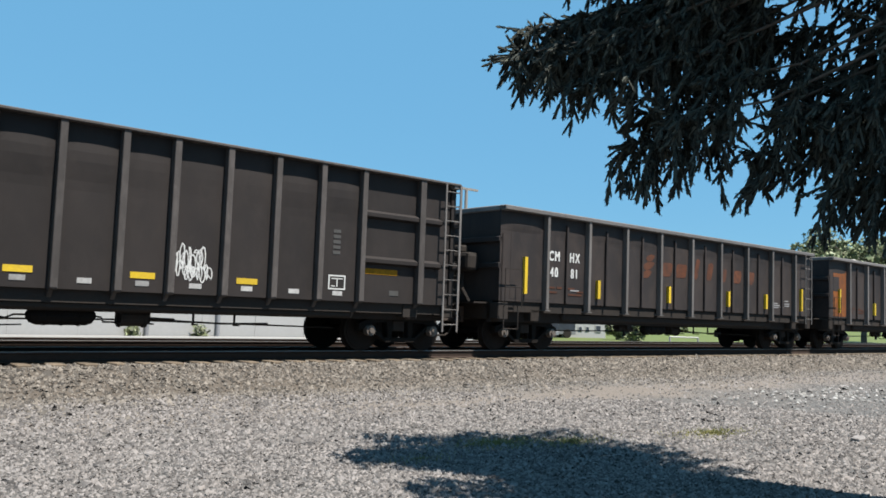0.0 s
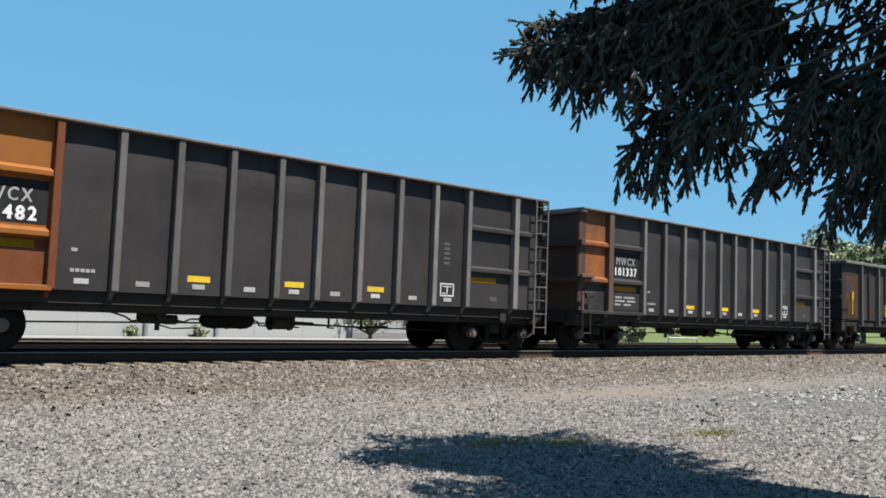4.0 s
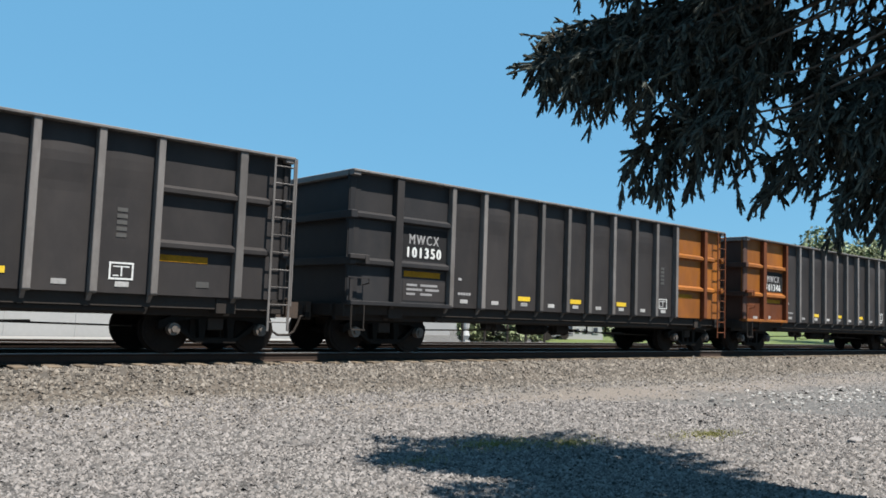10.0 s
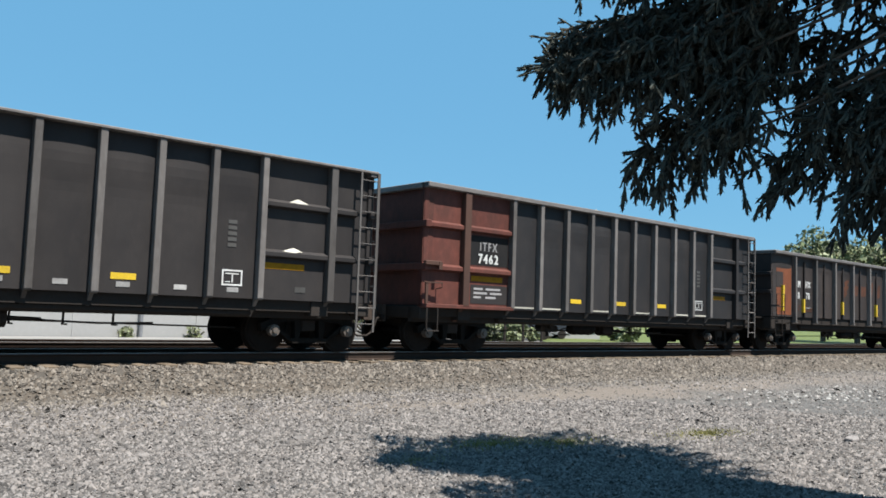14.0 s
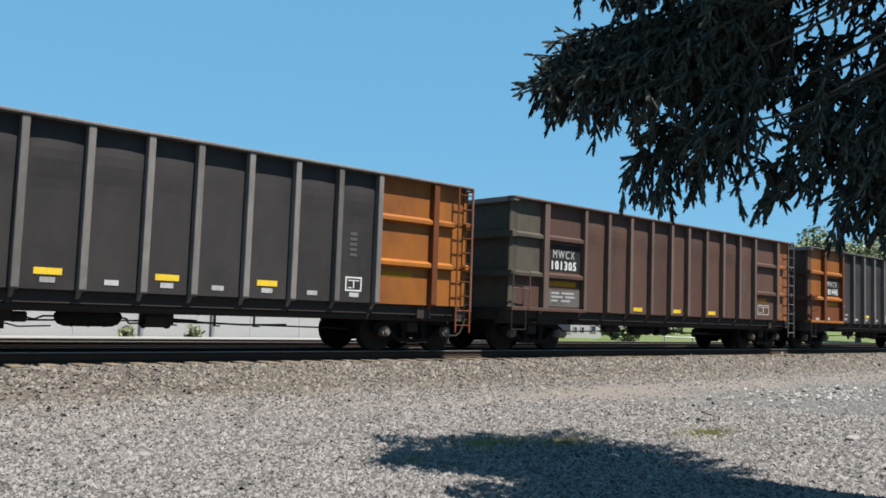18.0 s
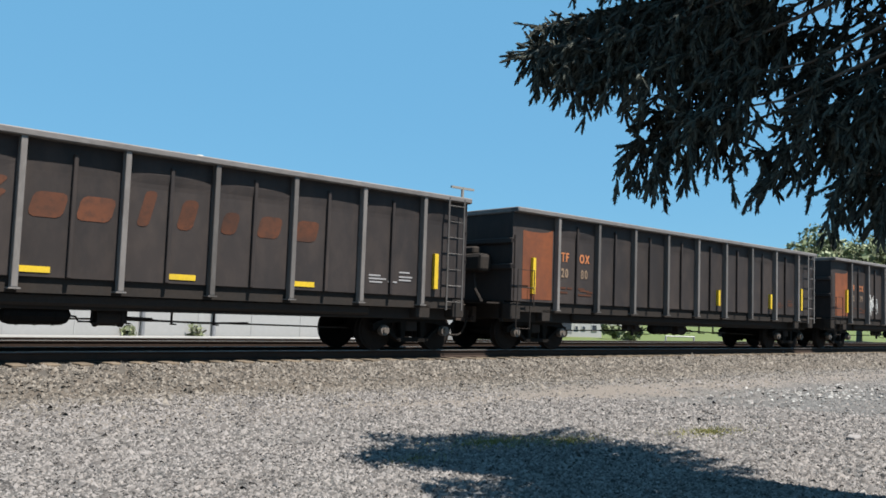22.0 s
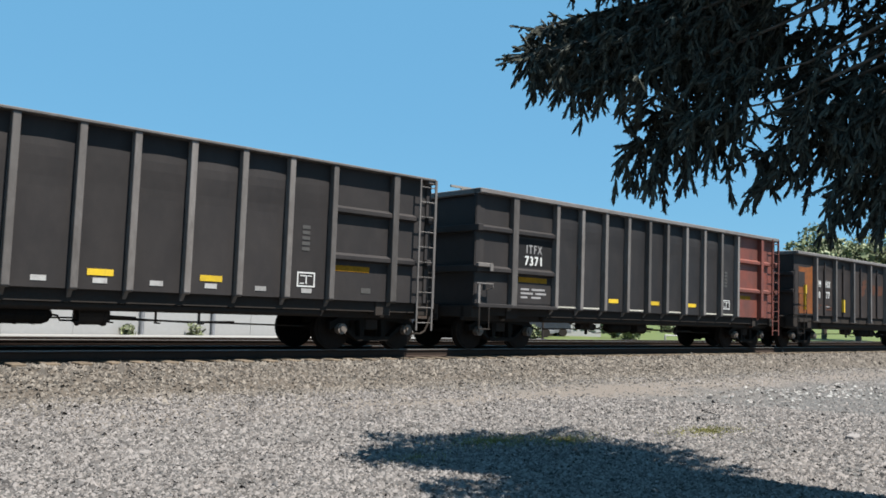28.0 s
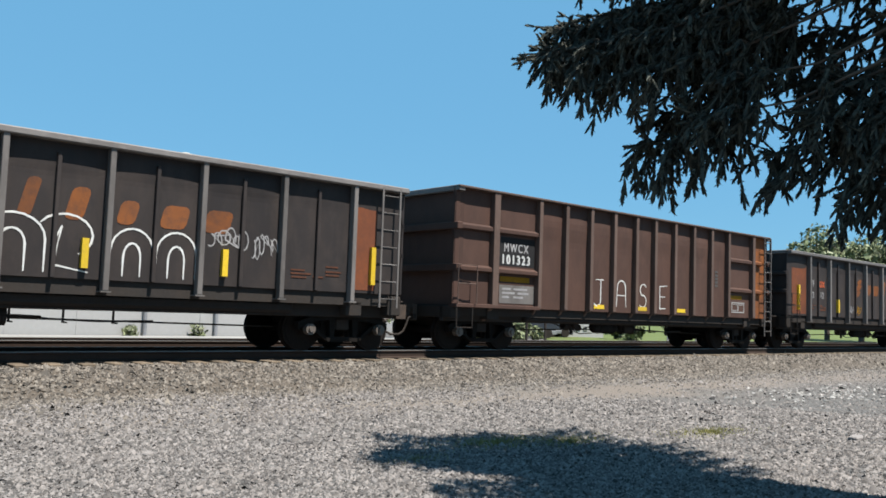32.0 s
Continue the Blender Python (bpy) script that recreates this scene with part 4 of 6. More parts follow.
    part("brake_housing", lambda bm: (soften(box(bm, -H - 0.42, -H, -0.75, 0.55, 1.95, 2.42), 0.05), soften(box(bm, -H - 0.30, -H, -0.35, 0.95, 2.42, 2.62), 0.04), tube(bm, [(-H - 0.3, -0.4, 1.95), (-H - 0.34, -0.5, 1.5), (-H - 0.2, -0.6, 1.2)], 0.05, 6), box(bm, -H - 0.5, -H, -1.1, 1.1, 1.16, 1.20)), UNDER, root, key="brake_housing")
    if logo:
        for x, w, kind in EMBLEM:
            part("emblem_shape", emblem_shape(kind, w), FADE_ORANGE if bright else PALE_ORANGE, root, at=pose(x, 0, 2.21), key=("emblem_shape", x))
    if mark:
        ink = WHITE if mark == "CMHX" else ORANGE_INK
        size = 0.35 if mark == "CMHX" else 0.33
        for body, x, z in ((mark[:2], H - 14.43, 2.36), (mark[2:], H - 13.62, 2.36), (number[:2], H - 14.43, 1.94), (number[2:], H - 13.62, 1.94)):
            if body:
                lettering("reporting_mark" if z > 2.2 else "car_number", body, size, (RED_INK if body == "OX" else DIM) if number == "2212" else ink if z > 2.2 or mark == "CMHX" else TAN_INK, root, x, -SHEET - 0.008, z - 0.02, 0.74)

    def rows(bm):
        for a, b, z in ((14.62, 14.38, 1.62), (14.32, 14.12, 1.62), (14.6, 14.3, 1.50), (13.86, 13.6, 1.62), (13.5, 13.25, 1.54), (13.85, 13.3, 1.46)):
            box(bm, H - a, H - b, -SHEET - 0.010, -SHEET - 0.004, z, z + 0.05)

    def pale_rows(bm):
        for a, b, z in ((13.78, 13.42, 1.58), (2.82, 2.5, 1.62), (2.82, 2.35, 1.55), (2.8, 2.45, 1.48), (2.3, 2.05, 1.5), (2.0, 1.7, 1.72), (2.0, 1.62, 1.62), (2.0, 1.66, 1.55)):
            box(bm, H - a, H - b, -SHEET - 0.010, -SHEET - 0.004, z, z + 0.035)
    tagged(part("data_stencil", rows, PALE_ORANGE, root, key="data_stencil_s"), kind="stuff")
    tagged(part("data_stencil", pale_rows, DIM if mark == "CMHX" else PALE_ORANGE, root, key=("pale_stencil_s", mark == "CMHX")), kind="stuff")
    return root

# front of the train first: kind, then what its builder takes
M, S = coal_gondola, sulphur_gondola
OL = "dark grey steel gondola, orange rear end bay"
OR_ = "dark grey steel gondola, orange front end bay"
BR = "rusty brown steel gondola with ribbed end bays"
SG = "weathered charcoal gondola, pale top chord, faded orange emblem"
TF = "charcoal gondola with rust-orange lettering and faded emblem"
CARS = [
    (S, dict(label=SG, number="", mark="")),
    (S, dict(label=SG, number="4081", end="none", stripes=(15.57, 12.65, 9.27, 5.88, 3.42, 0.80))),
    (M, dict(label=OL + ", white scrawl", number="101292", mark="MWCX", body="smoke", right="smoke"), "scrawl_mid"),
    (M, dict(label=OL + ", two white scrawls", number="101364", mark="MWCX"), "scrawl_two"),
    (M, dict(label=OL + ", black data panel", number="101435", mark="MWCX"), "heap_rear"),
    (S, dict(label=TF, mark="TFOX", number="2028", end="bright", bright=True, stripes=(15.61, 12.24, 9.11, 6.63, 4.12, 0.86)), "scrawl_small"),
    (S, dict(label=SG, mark="", number="", end="red", bright=True), "scrawl_small"),
    (M, dict(label=OL, number="101337", mark="MWCX", left="rust")),
    (M, dict(label=OL, number="101482", mark="MWCX")),
    (M, dict(label=OL, number="101295", mark="MWCX")),
    (M, dict(label=OL, number="101393", mark="MWCX")),
    (M, dict(label=OL + ", large white hand-painted strokes", number="101336", mark="MWCX"), "marks"),
    (M, dict(label=OR_, left="black", right="orange", number="101338", mark="MWCX")),
    (M, dict(label=OR_, left="black", right="orange", number="101368", mark="MWCX")),
    (M, dict(label=OR_, left="black", right="orange", number="101373", mark="MWCX")),
    (M, dict(label=BR, left="brown", right="rust", body="brown", number="101301", mark="MWCX")),
    (M, dict(label=OL, number="101346", mark="MWCX")),
    (M, dict(label=OR_, left="black", right="orange", number="101350", mark="MWCX")),
    (M, dict(label=OL, number="101390", mark="MWCX")),
    (M, dict(label=OL, number="101357", mark="MWCX")),
    (M, dict(label=OL + ", large white hand-painted strokes", number="101349", mark="MWCX"), "marks_more"),
    (S, dict(label=SG, number="4070", bright=True, end="orange", stripes=(15.66, 14.05, 10.67, 7.34, 4.0, 1.18))),
    (S, dict(label=SG, number="4078", end="bright", stripes=(15.66, 14.05, 10.67, 7.34, 4.0, 1.18))),
    (M, dict(label="black steel gondola with dull red rear end bay", left="dull", right="black", body="black", number="7462", mark="ITFX")),
    (M, dict(label="dark grey steel gondola, orange rear bay, pale lading on ribs", number="101439", mark="MWCX"), "heaps_front"),
    (M, dict(label="dark grey steel gondola with ribbed end bays", left="grey", number="", mark="MWCX")),
    (S, dict(label=SG, number="4073", end="red")),
    (S, dict(label=SG, number="4069", end="none")),
    (M, dict(label=OL, number="101445", mark="MWCX")),
    (M, dict(label=BR + ", olive-stained rear bay", left="olive", right="rust", body="brown", number="101305", mark="MWCX")),
    (M, dict(label=OR_, left="black", right="orange", number="101441", mark="MWCX")),
    (M, dict(label=OL, number="101356", mark="MWCX")),
    (M, dict(label=BR + ", orange rear corner", left="rust", right="pale", body="pale", number="101334", mark="MWCX")),
    (S, dict(label=SG, number="4068", end="red", stripes=(15.60, 11.7, 7.82, 4.13, 0.79))),
    (S, dict(label=TF + ", white scrawls", mark="TFOX", number="2279", end="bright", stripes=(15.10, 6.79, 4.28, 1.0), logo=1), "scrawl_white"),
    (S, dict(label=TF, mark="TFOX", number="2080", end="bright", stripes=(15.70, 6.81, 3.36, 1.05), logo=0)),
    (S, dict(label=SG, number="4041", end="none", stripes=(15.6, 9.52, 7.01, 4.46, 0.98))),
    (M, dict(label=BR + ", orange rear corner", left="rust", right="brown", body="brown", number="101337", mark="MWCX")),
    (M, dict(label=OR_, left="black", right="orange", number="101434", mark="MWCX")),
    (M, dict(label=OL, number="101361", mark="MWCX")),
    (S, dict(label=TF, mark="TFOX", number="", end="half", bright=True, stripes=(14.81, 11.46, 8.12, 4.77, 1.26)), "scrawl_small"),
    (S, dict(label=TF, mark="TFOX", number="", end="red", logo=0, stripes=(14.81, 11.46, 8.12, 4.77, 1.40))),
    (S, dict(label=SG, number="", mark="", end="red")),
    (S, dict(label=SG, number="4077", end="orange")),
    (M, dict(label="dark grey gondola, red front end bay", left="grey", right="red", body="black", number="7371", mark="ITFX")),
    (M, dict(label=OL, number="101354", mark="MWCX")),
    (S, dict(label=SG + ", white scrawl", number="4040", bright=True, end="orange"), "scrawl_white_low"),
    (S, dict(label=SG + ", white scrawl", number="4024", bright=True, end="orange"), "scrawl_rear_low"),
    (M, dict(label=OR_, left="smoke", right="orange", body="smoke", number="101371", mark="MWCX")),
    (S, dict(label=TF, mark="TFOX", number="2212", end="bright", bright=True), "scrawl_small"),
    (M, dict(label=BR + ", white hand-painted strokes", left="brown", right="rust", body="brown", number="101323", mark="MWCX"), "marks_brown"),
    (S, dict(label="charcoal gondola with broad white spray lettering and orange end patch", mark="", number="", bright=True, end="bright"), "throw_up"),
    (M, dict(label=OL, number="", mark="MWCX")),
]
LEN_M, LEN_S = 16.182, 18.021
FRONT = 49.993      # where the train's front coupling stands at 0 s


def paint_extra(car, kind):
    if kind == "heaps_front":
        ledge_heap(car, HM - 1.95, 2.0, 61)
        ledge_heap(car, HM - 1.9, 2.98, 62)
    elif kind == "heap_rear":
        ledge_heap(car, -HM + 1.9, 2.98, 63)
    elif kind == "scrawl_mid":
        painted("spray_scrawl", [scrawl(3, 0.62, 1.42, 0.60, 0.50, 9), scrawl(4, 0.85, 1.30, 0.50, 0.32, 8), [(0.62, 1.95), (0.66, 1.50), (0.80, 1.80), (0.90, 1.40)]], 0.022, CHALK, car)
    elif kind == "scrawl_two":
        painted("spray_scrawl", [scrawl(5, -2.6, 1.62, 0.6, 0.36, 6)], 0.02, DIM, car)
        painted("spray_scrawl", [scrawl(6, 1.1, 1.36, 0.6, 0.5, 6)], 0.022, CHALK, car)
    elif kind == "scrawl_small":
        for k, (x, w, ink) in enumerate(((-3.06, 0.5, DIM), (-2.36, 0.5, OLIVE), (2.05, 0.26, FAINT), (2.72, 0.5, DIM))):
            painted("spray_scrawl", [scrawl(8 + k, x, 1.38, w, 0.42, 5)], 0.022, ink, car)
    elif kind == "marks":
        painted("painted_strokes", big_marks(-2.98, 1.22, 0.95, 0.99), 0.05, SPRAY, car)
    elif kind == "marks_more":
        painted("painted_strokes", big_marks(-2.98, 1.22, 0.95), 0.045, SPRAY, car)
        painted("spray_scrawl", [scrawl(15, 1.05, 1.55, 0.75, 0.55, 6), [(1.05, 1.5), (1.8, 1.52)]], 0.03, SPRAY, car)
    elif kind == "marks_brown":
        painted("painted_strokes", big_marks(-1.95, 1.22, 0.72, 1.02), 0.035, SPRAY, car)
    elif kind == "scrawl_white":
        painted("spray_scrawl", [scrawl(21, -4.75, 1.45, 0.95, 0.85, 7)], 0.035, SPRAY, car)
        painted("spray_scrawl", [scrawl(22, -1.36, 1.33, 1.2, 0.8, 8)], 0.04, SPRAY, car)
        painted("paint_runs", [[(x, 2.95), (x + 0.02, 2.95 - d)] for x, d in ((-1.08, 0.5), (-1.0, 0.75), (-0.62, 0.7), (-0.5, 0.9), (-0.42, 0.6), (-0.2, 0.4))], 0.035, DIM, car)
    elif kind == "scrawl_white_low":
        painted("spray_scrawl", [scrawl(24, -1.4, 1.33, 0.9, 0.5, 5), [(-0.75, 1.35), (-0.62, 1.80), (-0.52, 1.35), (-0.42, 1.72), (-0.35, 1.34)], [(-0.30, 1.36), (-0.28, 1.58), (-0.06, 1.60)]], 0.03, CHALK, car)
        painted("spray_scrawl", [arc(-2.82, 1.62, 0.32, 0.30, 200, -20, 12), scrawl(25, -3.08, 1.28, 0.55, 0.34, 6)], 0.018, DIM, car)
    elif kind == "scrawl_rear_low":
        painted("spray_scrawl", [scrawl(26, -3.3, 1.33, 1.15, 0.5, 7)], 0.035, CHALK, car)
    elif kind == "throw_up":
        lines = []
        for x, w, top in ((-3.6, 0.95, 2.3), (-2.5, 0.9, 2.2), (-1.4, 1.0, 2.3), (-0.2, 1.0, 2.25), (1.85, 0.75, 2.15), (2.65, 0.75, 2.15)):
            lines += [[(x, 1.32)] + arc(x + w / 2, top - 0.4, w / 2, 0.4, 180, 0, 10) + [(x + w, 1.32)]]
            lines += [[(x + w * 0.3, 1.32)] + arc(x + w / 2, top - 0.5, w * 0.2, 0.25, 180, 0, 8) + [(x + w * 0.7, 1.32)]]
        lines += [arc(1.1, 1.95, 0.45, 0.35, 150, -60, 10), [(0.9, 1.75), (1.05, 2.1), (0.95, 1.45), (1.5, 1.35)]]
        painted("spray_lettering", lines, 0.035, SPRAY, car)
        painted("spray_scrawl", [scrawl(30, 3.6, 1.85, 0.8, 0.45, 6)], 0.025, DIM, car)
        painted("spray_scrawl", [scrawl(31, 4.5, 1.8, 0.55, 0.5, 6)], 0.02, DIM, car)
        part("front_patch", bar_shape(HS - 1.33, HS - 0.75, -SHEET - 0.005, -SHEET + 0.0, 1.30, 3.05, 0), RUST_PATCH, car)


def build_train():
    """The cars with the place of each one's middle at 0 s."""
    made, front = [], FRONT
    for maker, values, *extra in CARS:
        length = LEN_M if maker is coal_gondola else LEN_S
        car = maker(**values)
        if extra:
            paint_extra(car, extra[0])
        n = len(made)
        if n % 3 != 1:
            h, top = (HM, TOP_M) if maker is coal_gondola else (HS, TOP_S)
            a = -h * 0.7 + (n * 3.7) % (h * 1.1)
            residue(car, a, a + 0.8 + (n * 0.77) % 1.6, top, 900 + n)
        made.append((car, front - length / 2))
        front -= length
    return made


def train_run(t):
    """Metres gone after t seconds: about 93 km/h, slowly easing."""
    k = t / 16
    return 413.952 * k - 0.98 * k * k - 0.182 * k ** 3


TRAIN = build_train()

# ---- ground and track ----
LOT_Z = -0.60


def ground_height(x, y):
    return LOT_Z + 0.035 * noise.noise((x * 0.35, y * 0.35, 0)) + 0.012 * noise.noise((x * 2.2, y * 2.2, 5))


def sheet_mesh(name, xs, ys, height, mat):
    verts = [(x, y, height(x, y)) for y in ys for x in xs]
    n = len(xs)
    faces = [(j * n + i, j * n + i + 1, (j + 1) * n + i + 1, (j + 1) * n + i) for j in range(len(ys) - 1) for i in range(n - 1)]
    me = bpy.data.meshes.new(name)
    me.from_pydata(verts, [], faces)
    me.materials.append(mat)
    me.shade_smooth()
    return tagged(new(name, me), kind="structure")


def steps(*stretches):
    """Grid lines: (start, end, count) stretches joined."""
    out = []
    for a, b, n in stretches:
        out += [a + (b - a) * i / n for i in range(n)]
    return out + [stretches[-1][1]]


ground = sheet_mesh("ground", steps((-2500, -60, 12), (-60, -4, 28), (-4, 34, 190), (34, 120, 40), (120, 2500, 12)), steps((-2500, -30, 10), (-30, 1, 20), (1, 13.4, 90), (13.4, 60, 20), (60, 2500, 12)), ground_height, LOT)
tagged(ground, "grey crushed-stone lot beside the railway", "ground")


GAUGE_APART = 4.2            # between the two tracks


def bed_profile(y):
    """Height of the ballast across the track."""
    d = max(TRACK_Y - y, y - TRACK_Y - GAUGE_APART)
    if d < 1.5:
        return -0.235 - 0.05 * min(1.0, max(0.0, y - TRACK_Y - 1.6))
    if d > 3.1:
        return LOT_Z - 0.16
    k = (d - 1.5) / 1.6
    return -0.235 + (LOT_Z - 0.16 + 0.235) * k


def bed_height(x, y):
    return bed_profile(y) + 0.03 * noise.noise((x * 1.7, y * 1.7, 2)) + 0.02 * noise.noise((x * 6, y * 6, 8))


bed = sheet_mesh("ballast_bed", steps((-260, -6, 40), (-6, 60, 330), (60, 420, 40)), steps((TRACK_Y - 3.6, TRACK_Y + 2, 34), (TRACK_Y + 2, TRACK_Y + 7.8, 24)), bed_height, BALLAST_BED)
tagged(bed, "raised bed of brown-grey ballast under the track", "ballast")


def rail_shape(bm):
    prism(bm, [(-0.07, -0.175), (0.07, -0.175), (0.07, -0.165), (0.012, -0.14), (0.012, -0.05), (0.034, -0.035), (0.036, -0.012), (-0.036, -0.012), (-0.034, -0.035), (-0.012, -0.05), (-0.012, -0.14), (-0.07, -0.165)], -260, 420)


for y in (-0.7525, 0.7525, GAUGE_APART - 0.7525, GAUGE_APART + 0.7525):
    r = part("rail", rail_shape, RAIL, at=pose(0, TRACK_Y + y, 0), key="rail")
    tagged(r, "rust-brown steel rail with a polished head", "rail", "rails of the track")
    part("rail_head", lambda bm: prism(bm, [(-0.0365, -0.0125), (0.0365, -0.0125), (0.033, 0.0), (-0.033, 0.0)], -260, 420), RAILHEAD, r, "polished running surface", key="rail_head")


for k in range(118):
    tie = part("tie", bar_shape(-0.115, 0.115, -1.32, 1.32, -0.36, -0.178, 0.012), TIE, bed, at=pose(0.4 + k * 0.51, TRACK_Y, 0, 0, 0, (k * 37 % 7 - 3) * 0.4), key="tie")


def far_ties(bm):
    for k in range(118):
        box(bm, 0.3 + k * 0.51, 0.53 + k * 0.51, TRACK_Y + GAUGE_APART - 1.3, TRACK_Y + GAUGE_APART + 1.3, -0.34, -0.178)


tagged(part("far_track_ties", far_ties, TIE, bed), kind="stuff")


def stones(name, spots, size, mat, seed, flat=0.7):
    """Many small angular stones as one mesh: spots is an array of x, y, z."""
    rng = np.random.default_rng(seed)
    n = len(spots)
    base = np.array([(1, 0, -0.45), (-1, 0, -0.45), (0, 1, -0.45), (0, -1, -0.45), (0, 0, 1)], float)
    tri = np.array([(0, 2, 4), (2, 1, 4), (1, 3, 4), (3, 0, 4)])        # the faces over the ground
    v = base[None] * rng.uniform(0.65, 1.25, (n, 5, 1)) + rng.normal(0, 0.2, (n, 5, 3))
    v *= (size * np.exp(rng.normal(0, 0.38, n)))[:, None, None] * np.array([1.15, 0.95, flat])
    a = rng.uniform(0, math.tau, n)
    b = rng.normal(0, 0.5, n)
    x, y, z = v[..., 0].copy(), v[..., 1].copy(), v[..., 2].copy()
    y, z = y * np.cos(b)[:, None] - z * np.sin(b)[:, None], y * np.sin(b)[:, None] + z * np.cos(b)[:, None]
    x, y = x * np.cos(a)[:, None] - y * np.sin(a)[:, None], x * np.sin(a)[:, None] + y * np.cos(a)[:, None]
    v = np.stack([x, y, z], -1) + spots[:, None, :]
    me = bpy.data.meshes.new(name)
    me.vertices.add(n * 5)
    me.vertices.foreach_set("co", v.reshape(-1))
    idx = (tri[None] + np.arange(n)[:, None, None] * 5).reshape(-1)
    me.loops.add(len(idx))
    me.loops.foreach_set("vertex_index", idx.astype(np.int32))
    me.polygons.add(n * 4)
    me.polygons.foreach_set("loop_start", np.arange(0, len(idx), 3, dtype=np.int32))
    me.update(calc_edges=True)
    me.materials.append(mat)
    return new(name, me)


def lot_spots(seed, count, r0, r1):
    rng = np.random.default_rng(seed)
    r = np.sqrt(rng.uniform(r0 * r0, r1 * r1, count))
    a = np.radians(rng.uniform(17, 79, count))
    x, y = r * np.cos(a), r * np.sin(a)
    wander = np.array([noise.noise((p * 0.45, q * 0.45, 9)) for p, q in zip(x, y)])
    worn = np.exp(-((y - 10.6 + 0.9 * wander) / 0.75) ** 2) * np.clip((x - 5) / 4, 0, 1) * np.clip((19 - x) / 4, 0, 1)
    keep = (y < 13.3) & (rng.random(count) > 0.78 * worn)
    x, y = x[keep], y[keep]
    z = np.array([ground_height(p, q) for p, q in zip(x, y)]) + 0.004
    return np.stack([x, y, z], -1)


tagged(stones("gravel", lot_spots(1, 72000, 3.0, 9.5), 0.0155, STONE, 11), "loose grey crushed stone on the lot", "gravel", kind="stuff")
tagged(stones("gravel", lot_spots(2, 66000, 9.5, 16.0), 0.0190, STONE, 12), "loose grey crushed stone farther out", "gravel", kind="stuff")
tagged(stones("gravel", lot_spots(3, 26000, 16.0, 34.0), 0.024, STONE, 13), "loose grey crushed stone along the lot", "gravel", kind="stuff")


def bed_spots(seed, count, x0, x1):
    rng = np.random.default_rng(seed)
    x = rng.uniform(x0, x1, count)
    y = rng.uniform(TRACK_Y - 3.2, TRACK_Y + 1.6, count)
    y -= ((y < TRACK_Y - 2.2) & (rng.random(count) < 0.35)) * np.abs(rng.normal(0, 0.8, count))
    z = np.array([max(bed_height(p, q), ground_height(p, q)) for p, q in zip(x, y)]) + 0.012
    return np.stack([x, y, z], -1)


tagged(stones("ballast_stones", bed_spots(4, 80000, 0.5, 26), 0.0225, BALLAST, 14, 0.85), "loose brown-grey ballast stones beside the rails", "ballast", kind="stuff")
tagged(stones("ballast_stones", bed_spots(5, 34000, 26, 60), 0.028, BALLAST, 15, 0.85), "loose brown-grey ballast stones along the track", "ballast", kind="stuff")

rng_pale = np.random.default_rng(21)
pale = np.stack([rng_pale.normal(19.4, 2.4, 300), rng_pale.normal(7.9, 0.8, 300), np.full(300, LOT_Z + 0.02)], -1)
tagged(stones("pale_stones", pale, 0.036, PALE_STONE, 22, 0.5), "patch of larger pale limestone pieces on the lot", "stones", kind="stuff")


def slab(x, y, w, d, h, turn):
    ob = part("flat_rock", lambda bm: soften(prism(bm, [(-w, -d * 0.6), (-w * 0.2, -d), (w, -d * 0.5), (w * 0.8, d), (-w * 0.6, d * 0.8)], 0, h, "z"), 0.012), STONE, at=pose(x, y, LOT_Z - 0.01, 0, 0, turn))
    tagged(ob, "flat grey rock lying on the gravel", "rock", "rocks on the lot")


slab(11.6, 4.75, 0.20, 0.09, 0.06, 10)
slab(3.4, 8.1, 0.08, 0.05, 0.04, 40)
slab(5.0, 6.4, 0.07, 0.04, 0.03, -20)


def tuft(x, y, spread, count, seed):
    r = random.Random(seed)

    def build(bm):
        for _ in range(count):
            a, q = r.uniform(0, math.tau), abs(r.gauss(0, spread))
            px, py = x + math.cos(a) * q * 1.6, y + math.sin(a) * q * 0.7
            z, h, b = ground_height(px, py), r.uniform(0.02, 0.06), r.uniform(0, math.tau)
            bm.faces.new([bm.verts.new(v) for v in ((px, py, z), (px + 0.008 * math.cos(b), py + 0.008 * math.sin(b), z), (px + r.gauss(0, 0.02), py + r.gauss(0, 0.02), z + h))])
    ob = part("grass", build, WEED)
    tagged(ob, "thin green weeds among the gravel", "weeds", kind="stuff")


tuft(7.05, 6.95, 0.30, 1300, 31)
tuft(7.9, 6.55, 0.25, 900, 34)
tuft(10.35, 6.15, 0.30, 1500, 32)
tuft(5.5, 6.5, 0.2, 200, 33)

# ---- beyond the track ----
road = part("road", lambda bm: box(bm, -80, 29, TRACK_Y + 8.3, TRACK_Y + 19.9, LOT_Z - 0.2, LOT_Z + 0.05), ASPHALT)
tagged(road, "pale concrete yard before the warehouse", "road", kind="structure")
lawn = part("lawn", lambda bm: prism(bm, [(30.5, 24.6), (400, 24.6), (400, 240), (245, 240), (62, 60)], LOT_Z - 0.2, LOT_Z + 0.05, "z"), GRASS)
tagged(lawn, "bright green mown lawn behind the track", "lawn", kind="structure")


